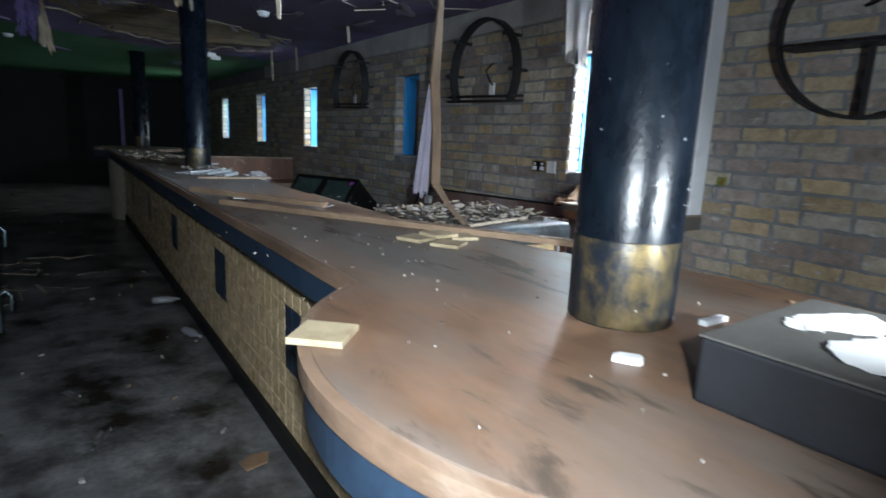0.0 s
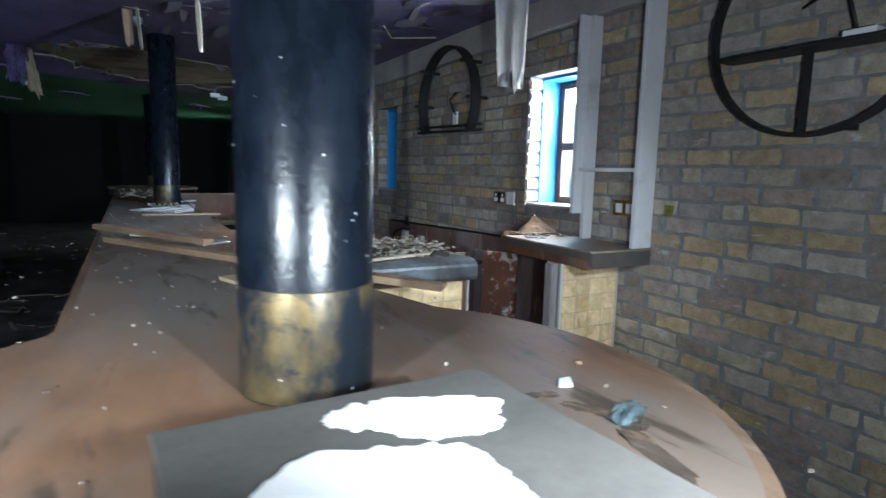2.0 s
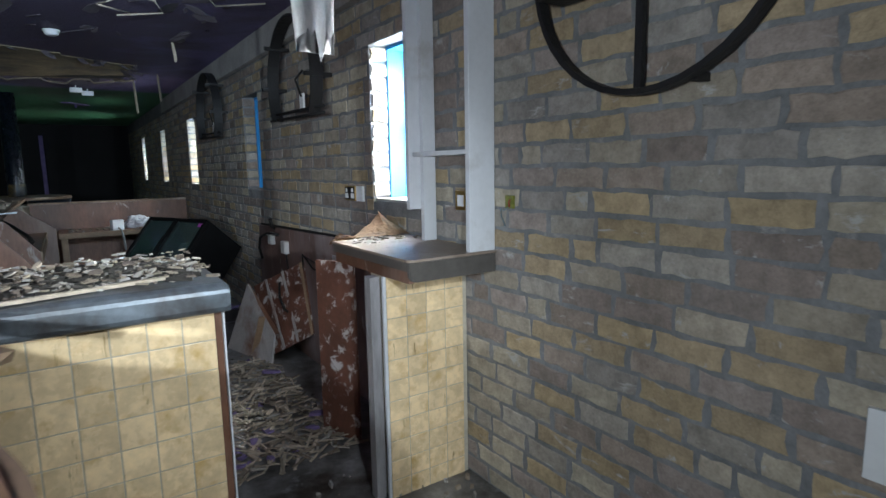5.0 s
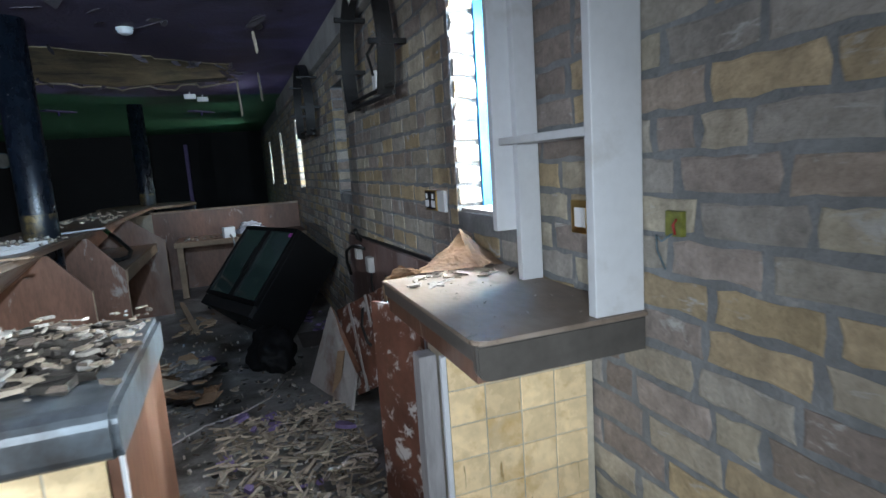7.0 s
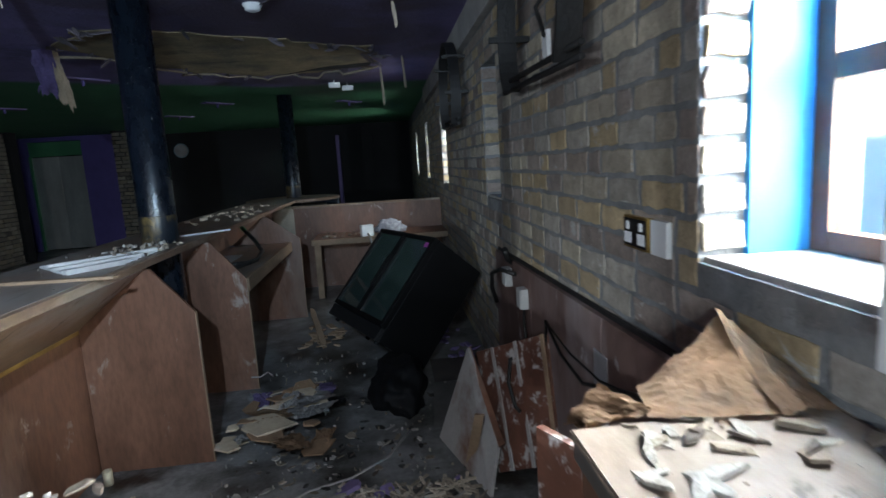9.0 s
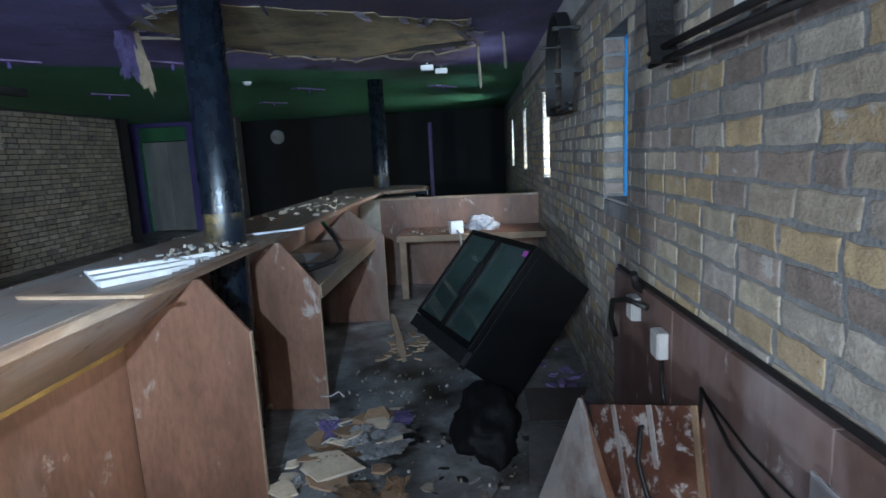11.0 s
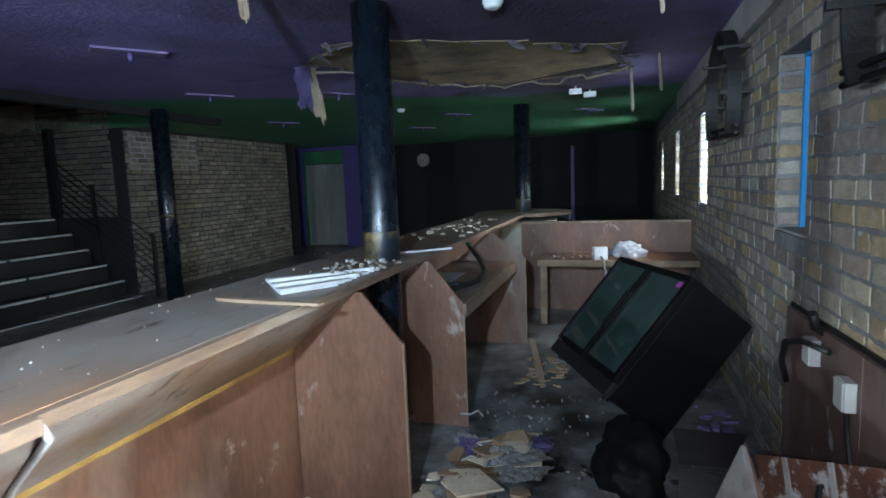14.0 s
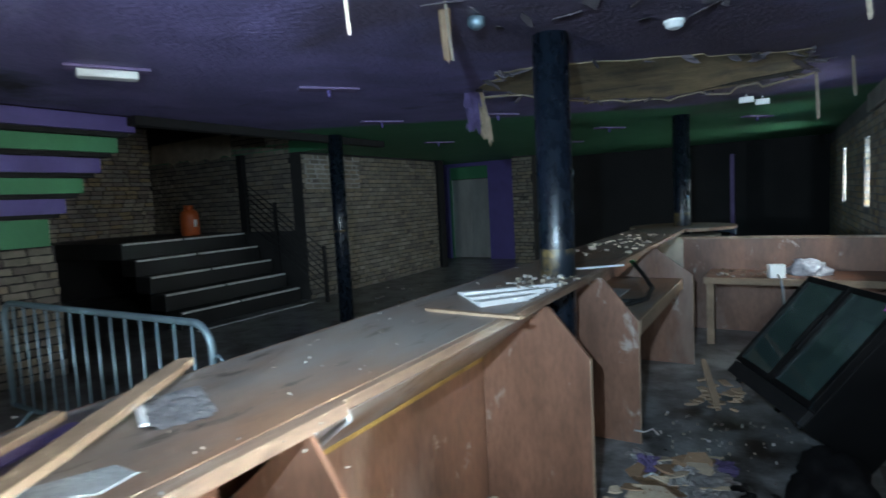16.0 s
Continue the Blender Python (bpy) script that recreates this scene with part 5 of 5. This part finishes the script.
solid("white_scrap", shard(B(), r, None, 0.033, 0.006, pose(1.51, 0.46, 1.101, 0, 0, 40), 0.6), PAPER, "white paper scrap on the round bar end", "paper")
solid("blue_glove", crumpled(B(), pose(1.505, 0.325, 1.101, 0, 0, 25), 0.12, 0.05, 0.009, 6.6, 0.35), mat("pale blue rubber", (0.24, 0.33, 0.36), 0.5, vary=0.2, scale=20, bump=0.1), "pale blue rubber glove on the bar", "glove")
solid("orange_scrap", shard(B(), r, None, 0.014, 0.006, pose(1.60, 0.53, 1.101), 0.7), CARD, "small orange brown scrap on the bar", "scrap")

BURNT = mat("burnt brown stain", (0.075, 0.054, 0.040), 0.8, vary=0.5, scale=14, bump=0.2, scuff=(0.15, 0.10, 0.068), scuff_amount=0.42, scuff_scale=18.0)
for x, y, hx, hy, turn, q in ((1.425, 0.445, 0.040, 0.013, -18, 1.3), (1.475, 0.355, 0.050, 0.016, -62, 4.4), (1.452, 0.225, 0.075, 0.017, 78, 7.7), (1.50, 0.29, 0.022, 0.010, 20, 8.8)):
    solid("scorch_mark", torn_sheet((x, y), (hx, hy), turn, q, 1.0992), BURNT, "burnt dark stain on the round bar end", "stain", "scorch marks on the bar")
# hanging lath with cloth at the gap in the bar
lath = thing("hanging_lath", "long splintered lath hanging from the ceiling to the counter", "lath")
bm = B()
rr = random.Random(71)
pts = [(1.505, 2.02, CEIL), (1.490, 2.01, 2.3), (1.505, 2.00, 2.0), (1.498, 2.01, 1.7), (1.512, 2.00, 1.45), (1.515, 2.00, 1.26), (1.555, 1.95, 1.17), (1.606, 1.89, 1.089)]
prev = None
for p in pts:
    w = 0.016 + rr.uniform(-0.003, 0.006)
    ring = [bm.verts.new((p[0] + dx * w, p[1] + dy * 0.006, p[2] + dy * 0.004)) for dx, dy in ((-1, -1), (1, -1), (1, 1), (-1, 1))]
    if prev:
        for k in range(4):
            bm.faces.new((prev[k], prev[(k + 1) % 4], ring[(k + 1) % 4], ring[k]))
    else:
        bm.faces.new(ring)
    prev = ring
bm.faces.new(prev[::-1])
part("lath", bm, mat("dark brown lath", (0.15, 0.10, 0.065), 0.8, vary=0.45, scale=12, bump=0.4, stretch=(1, 1, 0.3)), lath)


def cloth(name, top, bottom, width, material, label, seed, folds=3, parent=None, ragged=0.2):
    """A hanging torn strip of stuff with folds and a ragged lower end."""
    r = random.Random(seed)
    bm = B()
    nx, nz = 10, 14
    t, b = Vector(top), Vector(bottom)
    rows = []
    for j in range(nz + 1):
        row = []
        f = j / nz
        for i in range(nx + 1):
            u = i / nx - 0.5
            w = width[0] + (width[1] - width[0]) * f
            p = t.lerp(b, f) + Vector((u * w, 0.007 * math.sin(u * folds * 6 + f * 2), 0))
            if j == nz:
                p.z += ragged * r.random()
            row.append(bm.verts.new(p))
        rows.append(row)
    for j in range(nz):
        for i in range(nx):
            bm.faces.new((rows[j][i], rows[j][i + 1], rows[j + 1][i + 1], rows[j + 1][i])).smooth = True
    bmesh.ops.solidify(bm, geom=bm.faces[:], thickness=0.004)
    return part(name, bm, material, parent) if parent is not None else solid(name, bm, material, label, "cloth")


cloth("rag", (1.485, 2.015, 1.68), (1.455, 2.02, 1.19), (0.02, 0.085), mat("pale lilac cloth", (0.36, 0.34, 0.42), 0.85, vary=0.15, scale=9), "", 3, 2, lath, 0.05)
cloth("torn_lining", (2.77, 2.44, CEIL), (2.775, 2.42, 1.88), (0.24, 0.17), mat("grey white lining paper", (0.50, 0.50, 0.51), 0.85, vary=0.15, scale=6), "torn grey lining paper hanging from the ceiling", 5, 2, None, 0.16)
solid("ceiling_flap", draped(B(), [(-0.07, 6.60, CEIL), (0.10, 6.56, CEIL), (0.05, 6.66, 2.16), (-0.10, 6.66, 2.24)], 0.04, 2.7, 18, 0.28), mat("dark purple plaster", (0.17, 0.13, 0.30), 0.85, vary=0.45, scale=9, bump=0.4, scuff=(0.40, 0.38, 0.40), scuff_amount=0.25, scuff_scale=5.0), "purple plaster flap hanging from the ceiling", "plaster")
solid("torn_paper_strip", draped(B(), [(0.07, 6.58, 2.50), (0.12, 6.57, CEIL), (0.185, 6.62, 2.12), (0.07, 6.63, 2.08)], 0.04, 5.1, 18, 0.30), CREAM, "torn cream paper hanging below the ceiling flap", "paper")

# crumpled cardboard on the wall counter
cc = thing("cardboard", "crumpled brown cardboard propped on the wall counter", "cardboard")
part("sheet", draped(B(), [(3.02, 2.665, 1.075), (3.20, 2.70, 1.18), (3.165, 2.475, 1.088), (2.97, 2.515, 1.085)], 0.014, 7.1, 18, 0.07), CARD, cc)
part("sheet", draped(B(), [(3.19, 2.70, 1.20), (3.245, 2.69, 1.15), (3.255, 2.47, 1.086), (3.16, 2.48, 1.09)], 0.014, 3.4, 16, 0.06), CARD, cc)
part("flap", draped(B(), [(2.86, 2.60, 1.05), (2.93, 2.63, 1.105), (3.00, 2.53, 1.086), (2.88, 2.51, 1.083)], 0.022, 1.9, 16, 0.14), CARD, cc)

# ---- ceiling damage and fittings ----
rr = random.Random(81)
hole = [(0.15, 6.45), (0.5, 6.1), (0.9, 5.98), (1.5, 6.35), (2.1, 6.75), (2.48, 7.0), (2.56, 7.5), (2.5, 7.98), (1.9, 8.16), (1.26, 8.26), (0.8, 7.9), (0.45, 7.3)]
bm = B()
dense = []
for (x0, y0), (x1, y1) in zip(hole, hole[1:] + hole[:1]):
    for k in range(5):
        f = k / 5
        dense.append((x0 + (x1 - x0) * f + rr.uniform(-0.08, 0.08), y0 + (y1 - y0) * f + rr.uniform(-0.07, 0.07)))
slab(bm, dense, CEIL - 0.012, CEIL - 0.004)
solid("bare_ceiling_board", bm, mat("bare brown ceiling board", (0.25, 0.195, 0.115), 0.85, vary=0.5, scale=3.2, grain=30, bump=0.5, dirt=(0.05, 0.042, 0.04), dirt_amount=0.4, scuff=(0.03, 0.024, 0.022), scuff_amount=0.22, scuff_scale=3.0, scuff_stretch=(0.5, 1.6, 1)), "bare brown boards where the ceiling paint has fallen", "board")
# Thin black slab under the boards; the gap's darkness is put into its colour.
gap = slab(B(), [(1.62, 8.20), (1.85, 8.08), (2.04, 8.05), (2.30, 7.97), (2.51, 7.90), (2.54, 7.72), (2.30, 7.80), (2.11, 7.84), (1.90, 8.00)], CEIL - 0.0165, CEIL - 0.0125)
solid("ceiling_gap", gap, DARKWALL, "black slab for the shade in a gap where the bare ceiling boards have sagged", "gap")
edge = [(x, y, CEIL - 0.03 - 0.025 * math.sin(i * 1.7) - 0.02 * rr.random()) for i, (x, y) in enumerate(dense[32:62] if len(dense) > 62 else dense[32:])]
solid("hanging_edge", tube(B(), edge, 0.012, 5), DEBRIS, "ragged white plaster edge hanging round the bare boards", "plaster")
peel = B()
for _ in range(60):
    x, y = rr.choice(dense)
    L = rr.uniform(0.04, 0.16)
    shard(peel, rr, None, L, 0.005, pose(x, y, CEIL - 0.03, rr.uniform(-50, 50), rr.uniform(-30, 30), rr.uniform(0, 360)), 0.3)
for _ in range(80):
    x, y = rr.uniform(0.9, 2.9), rr.uniform(2.3, 5.4)
    shard(peel, rr, None, rr.uniform(0.05, 0.22), 0.005, pose(x, y, CEIL - 0.02, rr.uniform(-22, 22), rr.uniform(-14, 14), rr.uniform(0, 360)), rr.uniform(0.15, 0.5))
solid("peeling_plaster", peel, mat("peeling grey lilac paint", (0.10, 0.085, 0.10), 0.85, vary=0.5, scale=7, each=0.5, bump=0.4), "peeling paint and plaster flakes under the ceiling", kind="stuff")
lathn = B()
for _ in range(16):
    x, y = rr.uniform(0.9, 2.7), rr.uniform(2.4, 4.4)
    tube(lathn, [(x, y, CEIL), (x + rr.uniform(-0.2, 0.2), y + rr.uniform(-0.1, 0.1), CEIL - 0.07), (x + rr.uniform(-0.4, 0.4), y + rr.uniform(-0.3, 0.3), CEIL - rr.uniform(0.03, 0.12))], 0.006, 5)
solid("hanging_splinters", lathn, LATH, "splintered laths hanging from the torn ceiling", kind="stuff")
for x, y, L in ((1.25, 3.35, 0.45), (2.62, 7.85, 0.42), (2.84, 7.5, 0.3), (0.98, 4.45, 0.28), (1.34, 2.55, 0.2), (2.72, 5.6, 0.16)):
    stick("hanging_strip", (x, y, CEIL - 0.002), (x + 0.02, y + 0.015, CEIL - L), 0.03, 0.006, LATH, "splintered strip hanging from the ceiling", "strip", int(100 * x))

det = thing("smoke_detector", "round white smoke detector on the ceiling", "detector", pose(1.84, 5.57, CEIL - 0.045))
part("body", lathe(B(), [(0.03, 0), (0.05, 0.012), (0.052, 0.03), (0.06, 0.032), (0.06, 0.045)], 20), WHITE, det)
copy_thing(det, pose(-0.3, 9.6, CEIL - 0.045))
for x, y in ((2.06, 8.9), (2.2, 9.2)):
    e = thing("emergency_light", "small white twin spotlight hanging from the ceiling", "lamp", pose(x, y, CEIL - 0.09), "small ceiling spots")
    part("body", box(B(), -0.07, 0.07, -0.03, 0.03, 0, 0.06, 0.006), WHITE, e)
    part("stem", tube(B(), [(0, 0, 0.06), (0, 0, 0.09)], 0.008, 6), WHITE, e)


def bulkhead(x, y, turn, lit):
    b = thing("ceiling_light", "unlit white bulkhead light on the purple ceiling", "lamp", pose(x, y, CEIL, 0, 0, turn), "ceiling lights")
    part("backing", box(B(), -0.24, 0.24, -0.07, 0.07, -0.018, -0.001, 0.003), LILAC, b)
    if lit:
        part("diffuser", box(B(), -0.17, 0.17, -0.05, 0.05, -0.07, -0.019, 0.012), WHITE, b)
    else:
        part("stem", tube(B(), [(0, 0, -0.018), (0, 0, -0.075)], 0.016, 8), PURPLE, b)


bulkhead(-1.31, 4.12, 64, True)
for x, y in ((-0.77, 5.58), (-1.6, 7.4), (-0.4, 8.0), (-2.4, 10.0), (0.2, 10.6), (-0.9, 12.2), (2.1, 11.2)):
    bulkhead(x, y, 52, False)
ob = thing("spot_fitting", "small glass ceiling fitting near the middle column", "lamp", pose(0.98, 4.78, CEIL - 0.06))
part("body", lathe(B(), [(0.02, 0), (0.045, 0.02), (0.045, 0.06)], 16), GALV, ob)
cloth("torn_strip", (0.92, 4.55, CEIL), (0.93, 4.56, 2.28), (0.07, 0.05), PALEWOOD, "pale torn strip hanging from the ceiling", 12, 1, None, 0.06)

# ---- public side of the bar ----
bar_x0, bar_x1, bar_y = -2.6, -0.215, 3.90
bf = thing("crowd_barrier", "galvanised steel crowd barrier with vertical bars", "barrier", pose(0, 0, 0))
c = 0.14
loop = [(bar_x1 - c, bar_y, 1.02)] + [(bar_x1 - c + c * math.sin(a), bar_y, 1.02 - c + c * math.cos(a)) for a in np.linspace(0.2, 1.57, 6)] + [(bar_x1, bar_y, 0.24)]
full = [(bar_x0, bar_y, 0.24)] + [(bar_x0 + c - c * math.sin(a), bar_y, 1.02 - c + c * math.cos(a)) for a in np.linspace(1.57, 0.0, 7)] + loop
part("frame", tube(B(), full, 0.021, 12), GALV, bf)
part("bottom_rail", tube(B(), [(bar_x0, bar_y, 0.24), (bar_x1, bar_y, 0.24)], 0.018, 10), GALV, bf)
n = 15
for k in range(1, n):
    x = bar_x0 + (bar_x1 - bar_x0) * k / n
    part("bar", tube(B(), [(x, bar_y, 0.24), (x, bar_y, 1.01)], 0.008, 6), GALV, bf)
for x in (bar_x0 + 0.3, bar_x1 - 0.16):
    part("foot", tube(B(), [(x, bar_y - 0.28, 0.012), (x, bar_y - 0.02, 0.23), (x, bar_y + 0.02, 0.23), (x, bar_y + 0.28, 0.012)], 0.015, 8), GALV, bf)
for z in (0.45, 0.83):
    part("hook", tube(B(), [(bar_x1, bar_y, z), (bar_x1 + 0.05, bar_y, z + 0.03), (bar_x1 + 0.075, bar_y, z), (bar_x1 + 0.07, bar_y, z - 0.09)], 0.007, 6), GALV, bf)
for x, y, a in ((0.70, 4.95, 80), (0.80, 4.10, 20)):
    solid("drinks_bottle", lathe(B(), [(0.028, 0), (0.031, 0.01), (0.031, 0.13), (0.012, 0.18), (0.012, 0.21)], 16), mat("clear bottle %d" % a, (0.30, 0.30, 0.34), 0.15, vary=0.2, scale=9, bump=0), "empty clear bottle lying on the floor", "bottle").matrix_basis = pose(x, y, 0.032, 90, 0, a)
solid("cardboard_piece", shard(B(), random.Random(3), None, 0.09, 0.004, pose(0.78, 2.25, 0.003, 0, 0, 30), 0.8), CARD, "flat cardboard piece on the floor", "cardboard")
chips("front_litter", 51, 60, lambda r: (r.uniform(-0.9, 0.88), r.uniform(1.6, 6.5), 0.002), (0.006, 0.03), DEBRIS, "small litter on the floor before the bar")
strips("front_splinters", 52, 46, lambda r: (r.uniform(-1.2, 0.3), r.uniform(5.6, 7.2), 0.003), (0.1, 0.5), (0.01, 0.03), LATH, "pale splintered laths on the dark floor")
chips("far_litter", 53, 60, lambda r: (r.uniform(-4.2, 0.3), r.uniform(8.6, 14), 0.002), (0.02, 0.07), DEBRIS, "litter on the floor by the brick wall")
chips("wall_foot_litter", 54, 160, lambda r: (r.uniform(2.3, 3.25), r.uniform(0.3, 2.3), 0.002), (0.005, 0.03), DEBRIS, "plaster litter at the foot of the brick wall")
# ---- bricks and tiles, piece by piece ----
def brick_mesh(L, H, D, seed):
    """A worn brick: face towards -y of its own, at y = -D, back at y = 0."""
    r = random.Random(seed)
    bm = B()
    e = 0.0018

    nx = 5 if L > 0.12 else 3
    outline = [(-L / 2 + L * i / nx, -H / 2) for i in range(nx)] + [(L / 2, -H / 2), (L / 2, 0.0)] + [(L / 2 - L * i / nx, H / 2) for i in range(nx)] + [(-L / 2, H / 2), (-L / 2, 0.0)]
    wobble = [(r.uniform(-0.010, 0.004), r.uniform(-0.0055, 0.0035)) for _ in outline]

    def ring(y, inset):
        out = []
        for (x, z), (wx, wz) in zip(outline, wobble):
            sx = (1 if x > 0 else -1) * (abs(x) > L * 0.49)
            sz = (1 if z > 0 else -1) * (abs(z) > H * 0.49)
            k = 1.25 if sx and sz else 1.0
            out.append(bm.verts.new((x + sx * (wx - inset * k), y + (r.uniform(-0.0009, 0.0009) if inset else 0), z + sz * (wz - inset * k))))
        return out

    a, b, c = ring(0.004, -0.001), ring(-D + e, 0), ring(-D, 2.6 * e)
    n = len(a)
    for p, q in ((a, b), (b, c)):
        for k in range(n):
            bm.faces.new((p[k], p[(k + 1) % n], q[(k + 1) % n], q[k]))
    bm.faces.new(c)
    return bm


CACHE = {}


def brick_data(L, H, seed, depth=0.0034, material=BRICK):
    key = (round(L, 2), round(H, 3), seed % 9, depth, material.name)
    if key not in CACHE:
        CACHE[key] = mesh_of(brick_mesh(key[0], H, depth, int(key[0] * 1000) * 17 + key[2] * 131), material, "brick")
    return CACHE[key]


COURSE, BRICK_H, BRICK_L, JOINT = 0.0838, 0.069, 0.214, 0.015


def lay(parent, s0, s1, z0, z1, place, openings, singles, seed, depth=0.0034, material=BRICK):
    """Lay stretcher courses along s; place(s, z) gives the matrix of a brick; singles(s) says which bricks are parts of their own."""
    r = random.Random(seed)
    rest = B()
    z = z0 + COURSE / 2
    while z + BRICK_H / 2 < z1:
        s = s0 - r.uniform(0, BRICK_L)
        while s < s1:
            L = BRICK_L * (0.48 if r.random() < 0.10 else r.uniform(0.95, 1.05))
            pieces = [(max(s, s0), min(s + L, s1))]
            for a, b, lo, hi in openings:
                if lo - BRICK_H * 0.4 < z < hi + BRICK_H * 0.4:
                    cut = []
                    for p, q in pieces:
                        if q <= a or p >= b:
                            cut.append((p, q))
                        else:
                            cut += [(p, a)] * (p < a) + [(b, q)] * (q > b)
                    pieces = cut
            for p, q in pieces:
                if q - p > 0.03:
                    m = place((p + q) / 2, z + r.uniform(-0.002, 0.002)) @ pose(0, r.uniform(-0.0012, 0.0006), 0, 0, r.uniform(-0.5, 0.5), 0)
                    data = brick_data(q - p, BRICK_H, r.randint(0, 8), depth, material)
                    if singles((p + q) / 2):
                        ob = new("brick", data)
                        ob.parent = parent
                        ob.matrix_basis = m
                    else:
                        n0 = len(rest.verts)
                        rest.from_mesh(data)
                        rest.verts.ensure_lookup_table()
                        for v in rest.verts[n0:]:
                            v.co = m @ v.co
            s += L + JOINT
        z += COURSE
    if len(rest.verts):
        rest_data = bpy.data.meshes.new("bricks")
        rest.to_mesh(rest_data)
        rest_data.materials.append(material)
        ob = new("bricks", rest_data)
        ob.parent = parent
        ob["kind"] = "stuff"
    rest.free()


holes = [(a, b, SILL, HEAD) for a, b in WINDOWS]
lay(window_wall, NEAR, FAR, 0.0, 2.36, lambda s, z: Matrix.Translation((WALL + BED, s, z)) @ pose(0, 0, 0, 0, 0, -90), holes, lambda s: 1.15 < s < 3.35, 1)
lay(far_brick, 9.13, 13.49, 0.0, CEIL, lambda s, z: Matrix.Translation((BW - BED, s, z)) @ pose(0, 0, 0, 0, 0, 90), [], lambda s: 9.1 < s < 11.2, 2, 0.02, DARKBRICK)
lay(side_brick, -8.9, BW - 0.26, 1.2, 3.0, lambda s, z: Matrix.Translation((s, 9.12 + BED, z)), [], lambda s: False, 3, 0.02, DARKBRICK)
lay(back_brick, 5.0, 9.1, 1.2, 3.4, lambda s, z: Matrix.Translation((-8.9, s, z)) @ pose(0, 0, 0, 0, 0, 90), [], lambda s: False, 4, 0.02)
lay(low_brick, 0.5, 4.95, 0.0, 1.34, lambda s, z: Matrix.Translation((-4.05, s, z)) @ pose(0, 0, 0, 0, 0, 90), [], lambda s: False, 5, 0.02, DARKBRICK)
lay(pier_brick, -3.1, -2.6, 0.0, CEIL, lambda s, z: Matrix.Translation((s, 14.5 + BED, z)), [], lambda s: False, 6, 0.02, DARKBRICK)
# cut ends of the bricks in the far jambs of the windows
for a, b in WINDOWS:
    z = COURSE / 2
    while z < HEAD - 0.03:
        if z > SILL + 0.02:
            ob = new("brick", brick_data(0.1, BRICK_H - 0.004, int(z * 100), 0.014))
            ob.parent = window_wall
            ob.matrix_basis = Matrix.Translation((WALL + 0.062, b + 0.001, z))
        z += COURSE

# yellow tiles
def tile_data(w, h, d, material, name):
    return mesh_of(box(B(), -w / 2, w / 2, -d / 2, 0.002, -h / 2, h / 2, 0.002), material, name)


T = 0.1
small, blue = tile_data(T - 0.004, T - 0.004, 0.006, TILE, "tile"), tile_data(T - 0.004, T - 0.004, 0.006, BLUETILE, "tile")
patches = [2.2, 3.55, 5.25, 6.9, 8.5]
many = B()
many_blue = B()
for j in range(9):
    for i in range(86):
        y, z = 1.05 + T * i, 0.15 + T * j
        if z > 0.98:
            continue
        isblue = any(abs(y - p) < 0.105 for p in patches) and 0.4 < z < 0.72
        m = Matrix.Translation((0.939, y, z)) @ pose(0, 0, 0, 0, 0, -90)
        if y < 4.3:
            ob = new("tile", blue if isblue else small)
            ob.parent, ob.matrix_basis = bar, m
        else:
            tgt = many_blue if isblue else many
            n0 = len(tgt.verts)
            tgt.from_mesh(blue if isblue else small)
            tgt.verts.ensure_lookup_table()
            for v in tgt.verts[n0:]:
                v.co = m @ v.co
tagged(part("tiles", many, TILE, bar), kind="stuff")
tagged(part("blue_tiles", many_blue, BLUETILE, bar), kind="stuff")
pier_tile = tile_data(0.0935, 0.0865, 0.006, TILE, "tile")
for j in range(11):
    for i in range(4):
        ob = new("tile", pier_tile)
        ob.parent, ob.matrix_basis = wc, Matrix.Translation((2.907 + 0.0975 * i, 2.006, 0.940 - 0.0905 * j))
for j in range(10):
    for i in range(8):
        ob = new("tile", small)
        ob.parent, ob.matrix_basis = blk, Matrix.Translation((2.118 - T * i, 1.89, 0.932 - T * j))
